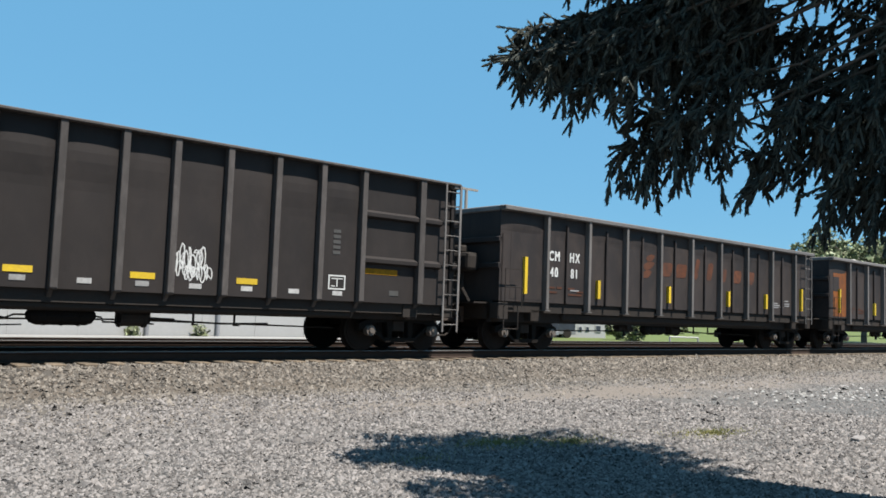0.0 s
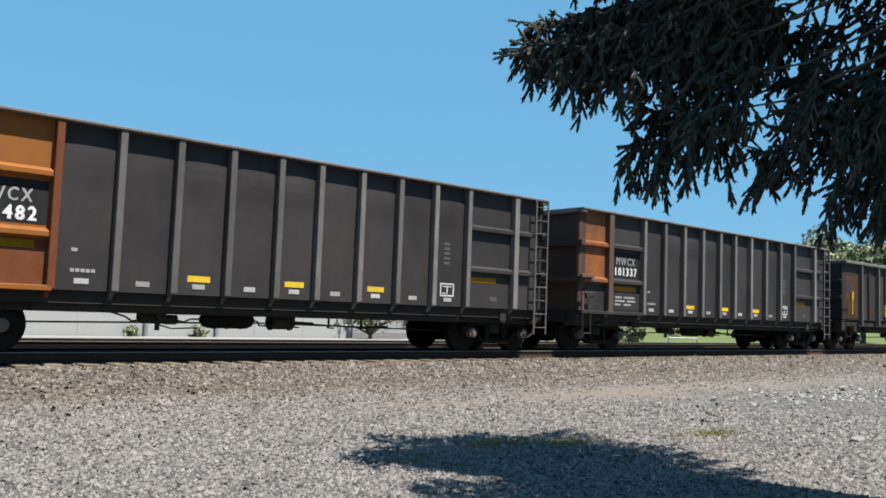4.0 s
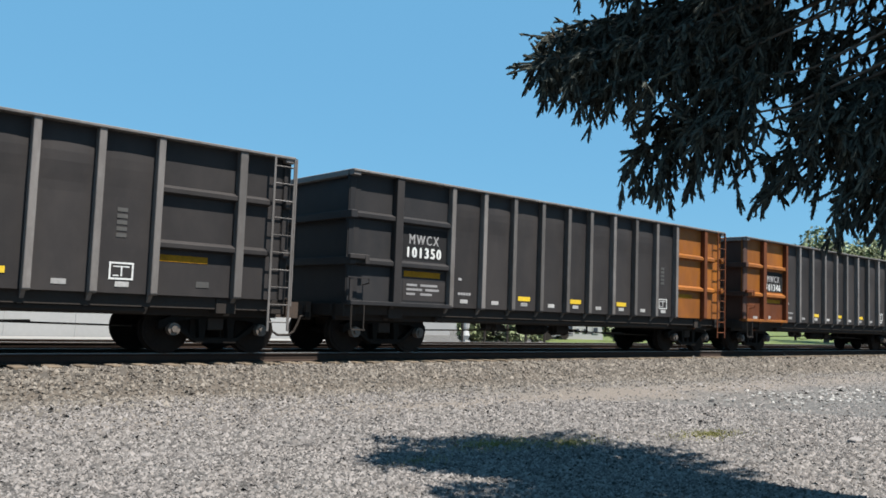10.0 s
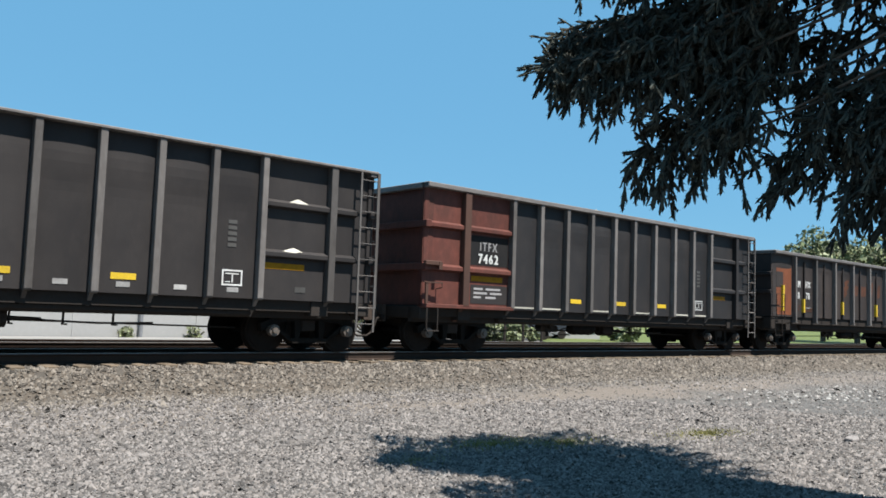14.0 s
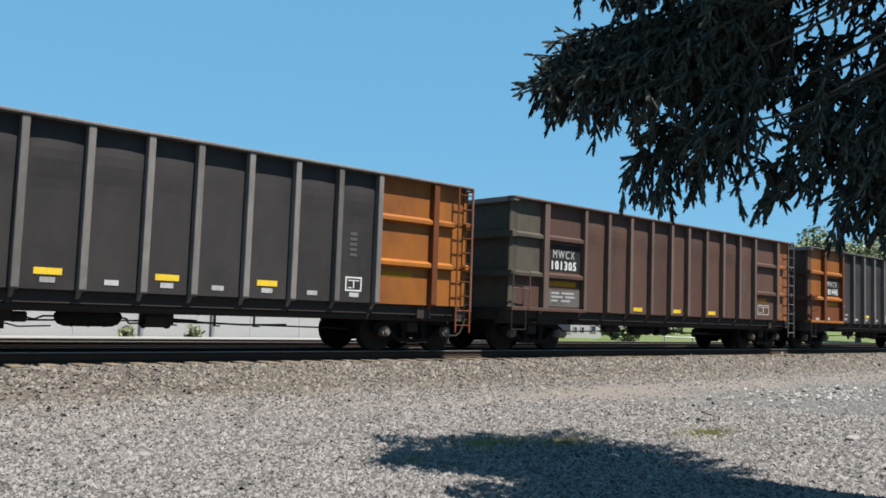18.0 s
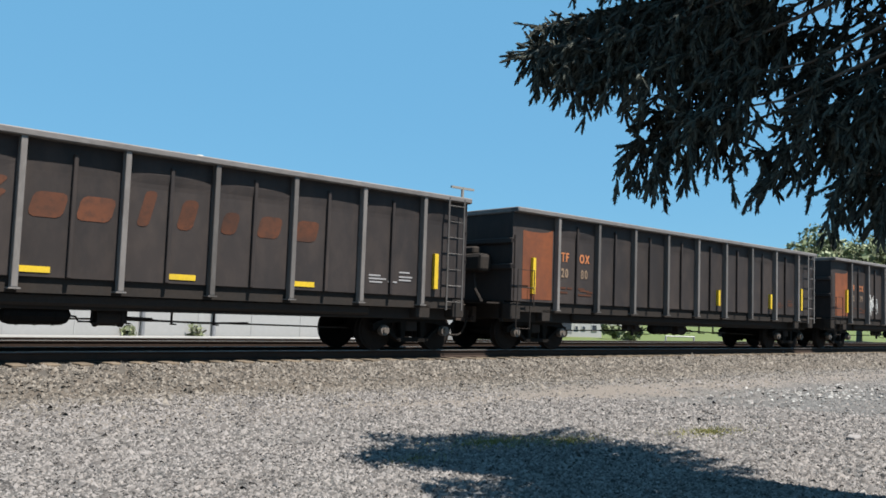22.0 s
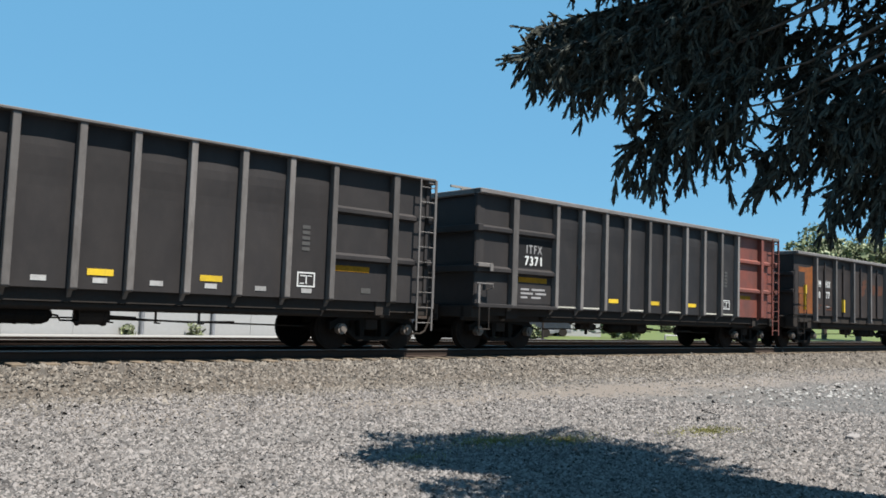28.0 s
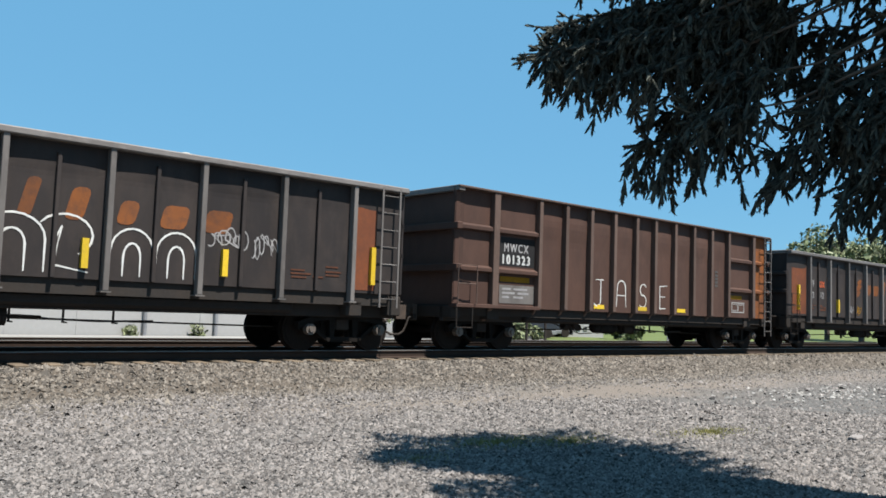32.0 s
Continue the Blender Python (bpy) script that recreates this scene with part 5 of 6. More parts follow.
def warehouse():
    root = tagged(new("warehouse"), "long white metal-sided warehouse with a grey canopy", "building")
    x0, x1, y0 = -60.0, 25.5, TRACK_Y + 20
    part("lower_wall", lambda bm: box(bm, x0, x1, y0, y0 + 0.25, LOT_Z - 0.1, 3.4), SIDING, root)
    part("upper_wall", lambda bm: box(bm, x0, 16.5, y0 + 1.5, y0 + 1.75, 3.4, 6.3), SIDING, root)
    part("end_wall", lambda bm: box(bm, x1 - 0.25, x1, y0 + 0.25, y0 + 18, LOT_Z - 0.1, 3.4), SIDING, root)
    part("canopy", lambda bm: prism(bm, [(y0 - 1.2, 3.2), (y0 - 1.2, 3.35), (y0 + 1.5, 4.3), (y0 + 1.5, 4.1)], x0, 16.5), GREY_ROOF, root)
    for x in (14.5, 17.82, 25.2):
        part("downpipe", lambda bm: tube(bm, [(0, -0.12, LOT_Z), (0, -0.12, 3.2)], 0.09, 8), GREY_ROOF, root, at=pose(x, y0, 0), key="downpipe")
    for x in np.arange(9.0, 25.0, 2.7):
        part("siding_seam", bar_shape(-0.02, 0.02, -0.025, 0.01, LOT_Z, 3.3, 0), SIDING, root, at=pose(float(x), y0, 0), key="siding_seam")
    part("roof", lambda bm: box(bm, x0, x1, y0 + 0.0, y0 + 18, 3.41, 3.6), GREY_ROOF, root)
    return root


warehouse()


def utility_pole(x, y, top):
    root = tagged(new("utility_pole"), "grey wooden utility pole with a crossarm", "utility pole")
    part("pole", lambda bm: tube(bm, [(0, 0, LOT_Z - 0.2), (0, 0, top)], [0.17, 0.12], 10), POLE, root)
    part("crossarm", lambda bm: box(bm, -1.15, 1.15, -0.08, 0.08, top - 0.14, top + 0.02), POLE, root)
    root.matrix_basis = pose(x, y, 0)
    return root


utility_pole(42.4, TRACK_Y + 30, 10.3)

# ---- the spruce over the lot ----


def at_view(yaw, rise, dist):
    """A place by its bearing from the camera's mean axis (right positive), its rise over the eye and its distance."""
    d = radians(48.46 - yaw)
    return Vector((dist * math.cos(d), dist * math.sin(d), EYE[2] + dist * math.tan(radians(rise))))


def twig_cloud(name, twigs, mat, seed):
    """Needled twigs as one mesh: each a blunt brush of needles round its stem; twigs is a list of (start, end, radius)."""
    rng = np.random.default_rng(seed)
    n = len(twigs)
    a = np.array([t[0] for t in twigs], float)
    b = np.array([t[1] for t in twigs], float)
    w = np.array([t[2] for t in twigs], float)
    d = b - a
    ln = np.linalg.norm(d, axis=1, keepdims=True) + 1e-9
    d = d / ln
    s = np.cross(d, rng.normal(0, 1, (n, 3)))
    s /= np.linalg.norm(s, axis=1, keepdims=True) + 1e-9
    u = np.cross(d, s)
    tris = []
    rings = []
    for f, wide in ((0.16, 0.85), (0.80, 0.70)):
        ring = []
        for k in range(4):
            ang = k * math.tau / 4 + f
            ring.append(a + d * ln * f + (s * math.cos(ang) + u * math.sin(ang)) * (w * wide * rng.uniform(0.6, 1.15, n))[:, None])
        rings.append(ring)
    for k in range(4):
        m = (k + 1) % 4
        tris.append((a, rings[0][k], rings[0][m]))
        tris.append((rings[0][k], rings[1][k], rings[1][m]))
        tris.append((rings[0][k], rings[1][m], rings[0][m]))
        tris.append((b, rings[1][m], rings[1][k]))
    for k in range(6):        # needles that stand off
        f = 0.08 + 0.14 * k
        ang = k * 2.4 + rng.uniform(0, 0.8, n)
        out = s * np.cos(ang)[:, None] + u * np.sin(ang)[:, None]
        foot = a + d * ln * f
        reach = (w * rng.uniform(1.1, 1.75, n))[:, None]
        tris.append((foot - d * ln * 0.06, foot + d * ln * 0.06, foot + out * reach + d * ln * 0.20))
    v = np.stack([np.stack(t, 1) for t in tris], 1).reshape(-1, 3)
    me = bpy.data.meshes.new(name)
    me.vertices.add(len(v))
    me.vertices.foreach_set("co", v.reshape(-1))
    me.loops.add(len(v))
    me.loops.foreach_set("vertex_index", np.arange(len(v), dtype=np.int32))
    me.polygons.add(len(v) // 3)
    me.polygons.foreach_set("loop_start", np.arange(0, len(v), 3, dtype=np.int32))
    me.update(calc_edges=True)
    me.materials.append(mat)
    return new(name, me)


def bough(parent, seed, points, droop, spread, reach, bare):
    """A limb along points with side branches, from which sprays of needled twigs hang. Its origin is its foot."""
    r = random.Random(seed)
    foot = Vector(points[0])
    pts = [Vector(p) - foot for p in points]

    def along(f):
        q = f * (len(pts) - 1)
        i = min(int(q), len(pts) - 2)
        a, b = pts[i], pts[i + 1]
        return a.lerp(b, q - i), (b - a).normalized()

    twigs, wood = [], [([p for p in pts], [0.022 * (1 - 0.75 * i / (len(pts) - 1)) for i in range(len(pts))])]

    def spray(line, radius, gap, longest):
        """Twigs in two ranks along a stem, shorter towards its end, and one at the end."""
        rank = 1
        for a, b in zip(line, line[1:]):
            way = b - a
            ln = way.length
            if ln < 0.01:
                continue
            way.normalize()
            flat = way.cross(Vector((r.gauss(0, 0.5), r.gauss(0, 0.5), 0.7))).normalized()
            n = max(1, int(ln / gap))
            for k in range(n):
                p = a.lerp(b, (k + r.random()) / n)
                rank = -rank
                out = (way * r.uniform(0.7, 1.1) + flat * rank * r.uniform(0.25, 0.65) + Vector((r.gauss(0, 0.14), r.gauss(0, 0.14), -0.45))).normalized()
                twigs.append((p, p + out * longest * r.uniform(0.55, 1.1), radius * r.uniform(0.8, 1.2)))
            twigs.append((a - way * 0.02, b, radius * 0.8))
        way = (line[-1] - line[-2]).normalized()
        twigs.append((line[-1] - way * 0.03, line[-1] + way * longest * 0.8, radius))

    count = int((pts[-1] - pts[0]).length * (1 - bare) / 0.095)
    for k in range(count):
        g = (k + r.random()) / count
        f = bare + (1 - bare) * g
        p, way = along(f)
        side = way.cross(Vector((0, 0, 1))).normalized() * (1 if k % 2 else -1)
        size = spread * (1.08 - 0.75 * f) * r.uniform(0.5, 1.15) * min(1.0, 0.45 + 2.5 * g if bare > 0.13 else 1.0)
        tip = p + side * size * 0.8 + way * size * 0.75 + Vector((0, 0, -0.22 * size * r.uniform(0.2, 1.6)))
        mid = p.lerp(tip, 0.5) + Vector((0, 0, 0.05))
        wood.append(([p, mid, tip], [0.014, 0.010, 0.005]))
        spray([p, mid, tip], 0.021, 0.055, 0.17)
        m = max(2, int(size / 0.10))
        for j in range(m):
            g = (j + r.random()) / m
            q = p.lerp(mid, g * 2) if g < 0.5 else mid.lerp(tip, g * 2 - 1)
            drop = min(0.62, droop * r.uniform(0.22, 0.84)) * (1.0 - 0.2 * f - 0.25 * max(0.0, g - 0.75))
            lean = way * drop * r.uniform(0.02, 0.32) + (tip - p).normalized() * drop * 0.15
            bend = q + lean * 0.7 + Vector((r.gauss(0, 0.06), r.gauss(0, 0.06), -drop * 0.42))
            end = q + lean + Vector((r.gauss(0, 0.08) * drop, r.gauss(0, 0.08) * drop, -drop))
            wood.append(([q, bend, end], [0.006, 0.004, 0.003]))
            spray([q, bend, end], 0.021, 0.046, 0.18)
    if bare > 0.13:
        for k in range(int((pts[-1] - pts[0]).length * bare / 0.32)):        # a few sprays on the thin part of the limb
            p, way = along(bare * r.random())
            out = p + Vector((r.gauss(0, 0.2), r.gauss(0, 0.2), -0.03))
            end = out + way * 0.08 + Vector((0, 0, -droop * r.uniform(0.2, 0.6)))
            wood.append(([p, out, end], [0.007, 0.005, 0.003]))
            spray([p, out, end], 0.020, 0.055, 0.16)
    p, way = along(0.97)
    for j in range(6):        # the upturned tip
        e = p + way * reach * r.uniform(0.4, 1.0) + Vector((r.gauss(0, 0.12), r.gauss(0, 0.12), r.uniform(-0.16, 0.22)))
        wood.append(([p, e], [0.008, 0.004]))
        spray([p, p.lerp(e, 0.5), e], 0.020, 0.055, 0.10)

    def build(bm):
        for line, radii in wood:
            tube(bm, line, radii, 5 if radii[0] > 0.02 else 3, False)
    limb = part("bough", build, BARK, parent, at=Matrix.Translation(foot))
    leaves = twig_cloud("needles", twigs, NEEDLE, seed)
    leaves.parent = limb
    return limb


TRUNK = at_view(37.0, 0, 8.1)
spruce = tagged(new("spruce_tree"), "dark green spruce with long drooping boughs", "tree")
part("trunk", lambda bm: tube(bm, [(TRUNK.x, TRUNK.y, LOT_Z - 0.1), (TRUNK.x, TRUNK.y, 3.0), (TRUNK.x + 0.05, TRUNK.y, 9.0), (TRUNK.x, TRUNK.y, 12.4)], [0.30, 0.24, 0.14, 0.04], 14), BARK, spruce)
# (tip bearing, tip rise, tip distance, rise at the trunk, bare share of the limb, droop, spread)
BOUGH_PLAN = [
    (5.7, 17.0, 7.5, 20.8, 0.52, 0.50, 0.45),
    (6.7, 18.5, 7.8, 21.8, 0.43, 0.40, 0.45),
    (22.6, 15.1, 8.0, 16.6, 0.12, 0.60, 0.35),
    (7.0, 16.8, 7.9, 20.4, 0.54, 0.50, 0.50),
    (8.1, 18.9, 8.2, 21.9, 0.45, 0.60, 0.70),
    (8.0, 17.1, 7.6, 20.5, 0.55, 0.60, 0.55),
    (10.3, 15.6, 7.5, 18.9, 0.60, 0.60, 0.60),
    (11.0, 19.6, 8.8, 22.0, 0.49, 0.85, 1.00),
    (13.0, 11.4, 7.7, 14.9, 0.65, 0.70, 0.45),
    (14.1, 13.2, 8.4, 16.2, 0.68, 0.60, 0.60),
    (15.2, 18.0, 7.9, 20.1, 0.57, 0.90, 0.90),
    (16.2, 13.0, 7.4, 15.7, 0.74, 0.75, 0.65),
    (18.3, 15.4, 7.5, 17.4, 0.81, 0.60, 0.80),
    (20.9, 10.6, 7.8, 13.0, 0.12, 0.65, 0.45),
    (17.9, 18.2, 8.5, 19.9, 0.65, 0.85, 0.80),
    (23.4, 13.2, 7.5, 14.6, 0.12, 0.60, 0.50),
    (25.9, 9.1, 7.7, 10.5, 0.12, 0.75, 0.50),
    (27.4, 8.3, 8.1, 9.6, 0.12, 0.50, 0.50),
    (19.1, 20.9, 9.0, 22.1, 0.76, 0.95, 1.10),
    (12.1, 23.0, 8.0, 24.8, 0.12, 0.80, 0.90),
    (8.6, 24.8, 8.6, 26.7, 0.12, 0.80, 1.00),
    (28.1, 12.4, 7.9, 13.2, 0.12, 0.80, 0.80),
    (27.2, 23.4, 8.0, 23.8, 0.12, 0.80, 0.80),
    (25.2, 12.7, 7.6, 14.0, 0.12, 0.75, 0.40),
    (25.6, 14.6, 7.8, 15.6, 0.12, 0.70, 0.50),
    (17.0, 18.6, 8.9, 20.4, 0.62, 0.95, 1.00),
    # the next three hang above the view, placed to cast shadow on the lot
    (14.5, 34.1, 7.0, 33.9, 0.12, 0.70, 0.90),
    (20.1, 32.3, 6.0, 32.1, 0.12, 0.70, 1.10),
    (25.2, 29.2, 6.4, 29.1, 0.12, 0.70, 1.10),
    (24.0, 22.4, 8.2, 23.2, 0.12, 0.65, 0.70),
    (29.5, 17.4, 7.9, 18.2, 0.12, 0.80, 0.60),
    (22.4, 17.6, 8.6, 18.8, 0.40, 0.70, 0.60),
    (28.6, 21.8, 7.7, 22.2, 0.12, 0.40, 0.60),
]
BOUGHS = []
for i, (yaw, rise, dist, foot_rise, bare, droop, spread) in enumerate(BOUGH_PLAN):
    tip = at_view(yaw, rise, dist)
    foot = Vector((TRUNK.x, TRUNK.y, EYE[2] + 9.2 * math.tan(radians(foot_rise))))
    mid1 = foot.lerp(tip, 0.35) + Vector((0, 0, 0.10))
    mid2 = foot.lerp(tip, 0.72) + Vector((0, 0, -0.10))
    BOUGHS.append(bough(spruce, 100 + i, [foot, mid1, mid2, tip], droop, spread, 0.22, bare))
# higher boughs out of view, added to shade the lot and block its skylight
for i, (x, y, z) in enumerate(((6.4, 0.6, 5.6), (5.7, 1.7, 6.0), (6.3, 2.9, 6.3), (7.2, 3.1, 6.6), (6.5, 2.6, 7.4), (8.5, 3.1, 7.2), (7.0, -0.8, 6.2), (6.8, 1.8, 7.8), (5.6, -1.8, 5.8), (7.2, -2.4, 6.4), (5.4, 0.6, 6.6), (9.0, 4.2, 6.0), (7.9, 4.6, 5.8), (9.2, 2.9, 6.2), (8.4, 1.0, 6.8), (7.9, 2.9, 8.5), (6.5, 2.3, 9.0), (8.9, 1.5, 8.8), (7.0, 0.4, 9.5), (8.3, 2.4, 10.2), (6.6, 1.4, 10.5), (7.6, 0.6, 11.0), (8.0, 1.8, 11.6))):
    foot = Vector((TRUNK.x, TRUNK.y, z - 0.5))
    tip = Vector((x, y, z))
    BOUGHS.append(bough(spruce, 160 + i, [foot, foot.lerp(tip, 0.35) + Vector((0, 0, 0.1)), foot.lerp(tip, 0.7), tip], 0.7, 0.95, 0.2, 0.12))

# ---- distance ----


def leafy_tree(x, y, height, crown, seed, label):
    root = tagged(new("tree"), label, "tree", "trees behind the track")
    r = random.Random(seed)
    top = height - crown * 0.9

    def limbs(bm):
        tube(bm, [(0, 0, LOT_Z - 0.2), (0.1, 0, top * 0.6), (0.0, 0.1, height - crown * 0.6)], [0.28, 0.2, 0.08], 9)
        for k in range(9):
            a = r.uniform(0, math.tau)
            z = r.uniform(top * 0.7, height - crown)
            tube(bm, [(0, 0, z), (math.cos(a) * crown * 0.5, math.sin(a) * crown * 0.5, z + crown * 0.4), (math.cos(a) * crown * 0.8, math.sin(a) * crown * 0.8, z + crown * 0.7)], [0.09, 0.05, 0.02], 5)
    part("trunk", limbs, BARK, root)
    rng = np.random.default_rng(seed)
    lumps = [(rng.normal(0, crown * 0.42, 3) * (1, 1, 0.8) + (0, 0, height - crown), crown * rng.uniform(0.28, 0.5)) for _ in range(26)]
    n = 9500
    pick = rng.integers(0, len(lumps), n)
    d = rng.normal(0, 1, (n, 3))
    d /= np.linalg.norm(d, axis=1, keepdims=True)
    c = np.array([lumps[i][0] for i in pick]) + d * np.array([lumps[i][1] for i in pick])[:, None] * rng.uniform(0.75, 1.08, (n, 1))
    a, b = rng.normal(0, 0.11, (n, 3)), rng.normal(0, 0.11, (n, 3))
    v = np.stack([c + a, c + b, c - a, c - b], 1).reshape(-1, 3)
    me = bpy.data.meshes.new("crown")
    me.vertices.add(n * 4)
    me.vertices.foreach_set("co", v.reshape(-1))
    me.loops.add(n * 4)
    me.loops.foreach_set("vertex_index", np.arange(n * 4, dtype=np.int32))
    me.polygons.add(n)
    me.polygons.foreach_set("loop_start", np.arange(0, n * 4, 4, dtype=np.int32))
    me.update(calc_edges=True)
    me.materials.append(LEAF)
    leaves = new("crown", me)
    leaves.parent = root
    root.matrix_basis = pose(x, y, 0)
    return root


for k, (yaw, dist, h, c) in enumerate(((24.6, 95, 11.2, 3.6), (26.5, 88, 9.8, 3.4), (28.6, 92, 10.4, 3.8), (31.0, 90, 11.0, 4.0))):
    p = at_view(yaw, 0, dist)
    leafy_tree(p.x, p.y, h, c, 300 + k, "broad green leafy tree beyond the track")


def small_tree(yaw, dist):
    """A young tree with bare forked limbs and thin foliage."""
    p = at_view(yaw, 0, dist)
    root = tagged(new("young_tree"), "young tree with dark forked limbs and thin leaves", "tree")
    r = random.Random(77)
    ends = []

    def limbs(bm):
        tube(bm, [(0, 0, LOT_Z - 0.1), (0.03, 0, -0.45), (0.0, 0, -0.2)], [0.13, 0.11, 0.09], 8)
        for k in range(16):
            a = k * 2.4
            reach = r.uniform(0.6, 2.5)
            tip = (math.cos(a) * reach, math.sin(a) * reach * 0.7, r.uniform(0.05, 1.9))
            tube(bm, [(0, 0, r.uniform(-0.42, -0.2)), (tip[0] * 0.45, tip[1] * 0.45, tip[2] * 0.45 - 0.05), tip], [0.06, 0.04, 0.015], 6)
            ends.append(tip)
    part("trunk", limbs, BARK, root)

    def leaves(bm):
        for tip in ends:
            for _ in range(55):
                c = Vector(tip) * r.uniform(0.55, 1.1) + Vector((r.gauss(0, 0.28), r.gauss(0, 0.28), r.gauss(0, 0.2)))
                a, e = Vector((r.gauss(0, 0.07), r.gauss(0, 0.07), r.gauss(0, 0.05))), Vector((r.gauss(0, 0.07), r.gauss(0, 0.07), r.gauss(0, 0.05)))
                bm.faces.new([bm.verts.new(q) for q in (c + a, c + e, c - a, c - e)])
    part("crown", leaves, LEAF, root)
    root.matrix_basis = pose(p.x, p.y, 0)


small_tree(-4.95, 44)


def bush(yaw, dist, width, height, seed, label="leafy green bush behind the track"):
    p = at_view(yaw, 0, dist)
    root = tagged(new("bush"), label, "bush", "bushes behind the track")
    r = random.Random(seed)
    part("stems", lambda bm: [tube(bm, [(r.uniform(-0.2, 0.2), r.uniform(-0.2, 0.2), LOT_Z - 0.1), (r.uniform(-1, 1) * width * 0.4, r.uniform(-1, 1) * width * 0.3, LOT_Z + height * 0.8)], [0.03, 0.01], 5) for _ in range(9)], BARK, root)

    def leaves(bm):
        lumps = [Vector((r.gauss(0, width * 0.25), r.gauss(0, width * 0.2), LOT_Z + height * r.uniform(0.25, 0.75))) for _ in range(12)]
        for _ in range(1100):
            d = Vector((r.gauss(0, 1), r.gauss(0, 1), r.gauss(0, 1))).normalized()
            c = r.choice(lumps) + d * height * 0.28 * r.uniform(0.6, 1.1)
            c.z = max(c.z, LOT_Z + 0.02)
            a, e = Vector((r.gauss(0, 0.08), r.gauss(0, 0.08), r.gauss(0, 0.06))), Vector((r.gauss(0, 0.08), r.gauss(0, 0.08), r.gauss(0, 0.06)))
            bm.faces.new([bm.verts.new(q) for q in (c + a, c + e, c - a, c - e)])
    part("leaves", leaves, LEAF, root)
    root.matrix_basis = pose(p.x, p.y, 0)


def wall_weed(x, y, height, seed):
    """A clump of tall weeds at the foot of the warehouse wall."""
    r = random.Random(seed)
    root = tagged(new("weed_clump"), "tall green weeds at the foot of the white wall", "weeds", "weeds at the wall")
    part("stems", lambda bm: [tube(bm, [(r.gauss(0, 0.10), r.gauss(0, 0.06), LOT_Z), (r.gauss(0, 0.22), r.gauss(0, 0.08), LOT_Z + height * r.uniform(0.6, 1.0))], [0.012, 0.004], 3) for _ in range(12)], WEED, root)

    def leaves(bm):
        for _ in range(90):
            c = Vector((r.gauss(0, 0.16), r.gauss(0, 0.08), LOT_Z + 0.05 + height * r.random() ** 1.3))
            a, e = Vector((r.gauss(0, 0.06), r.gauss(0, 0.06), r.gauss(0, 0.07))), Vector((r.gauss(0, 0.06), r.gauss(0, 0.06), r.gauss(0, 0.07)))
            bm.faces.new([bm.verts.new(q) for q in (c + a, c + e, c - a, c - e)])
    part("leaves", leaves, LEAF, root)
    root.matrix_basis = pose(x, y, 0)


for k, (x, h) in enumerate(((13.8, 0.42), (16.9, 0.5))):
    wall_weed(x, TRACK_Y + 19.7, h, 640 + k)


for k, (yaw, dist, w, h) in enumerate(((3.0, 46, 2.4, 1.5), (4.3, 47, 2.2, 1.3), (5.2, 45, 1.8, 1.2), (1.9, 44, 1.0, 1.5), (11.7, 60, 1.3, 1.2), (12.9, 58, 0.9, 1.3), (15.4, 95, 3.0, 1.3))):
    bush(yaw, dist, w, h, 500 + k)


def house(yaw, dist, width, depth, height, roof, label, windows):
    """A plain white house that faces the track, with a pitched roof."""
    p = at_view(yaw, 0, dist)
    root = tagged(new("house"), label, "house", "houses behind the track")
    z0, z1 = LOT_Z - 0.1, LOT_Z + height
    part("wall", lambda bm: box(bm, -width / 2, width / 2, 0, depth, z0, z1), SIDING, root)
    part("roof", lambda bm: prism(bm, [(-0.4, z1 - 0.05), (depth / 2, z1 + roof), (depth + 0.4, z1 - 0.05), (depth + 0.4, z1 + 0.1), (depth / 2, z1 + roof + 0.15), (-0.4, z1 + 0.1)], -width / 2 - 0.4, width / 2 + 0.4), GREY_ROOF, root)
    for x, z, w, h in windows:
        win = part("window", bar_shape(-w / 2, w / 2, -0.05, 0.02, 0, h, 0), SIDING, root, at=pose(x, 0, LOT_Z + z))
        part("pane", bar_shape(-w / 2 + 0.06, w / 2 - 0.06, -0.06, -0.02, 0.06, h - 0.06, 0), GLASS_DARK, win)
    root.matrix_basis = pose(p.x, p.y, 0, 0, 0, -20)


house(-3.4, 60, 9.0, 7.0, 2.8, 1.4, "white clapboard house with a grey pitched roof", [(0.9, 0.45, 0.5, 0.6), (1.7, 0.45, 0.5, 0.6), (-2.4, 0.8, 1.0, 1.2)])
house(0.4, 80, 9.0, 7.0, 3.0, 1.6, "white house beyond a hedge", [(-2.4, 0.8, 1.0, 1.2), (2.0, 0.8, 1.0, 1.2)])
house(9.35, 62, 3.9, 3.2, 2.5, 0.9, "low white mobile home with small dark windows", [(-1.3, 0.55, 0.34, 0.34), (-0.2, 0.55, 0.34, 0.34), (0.4, 0.55, 0.34, 0.34), (1.3, 0.50, 0.5, 0.5)])
house(12.2, 90, 3.4, 4.0, 2.3, 1.0, "white garden shed on the lawn", [(0.8, 0.9, 0.6, 0.8)])


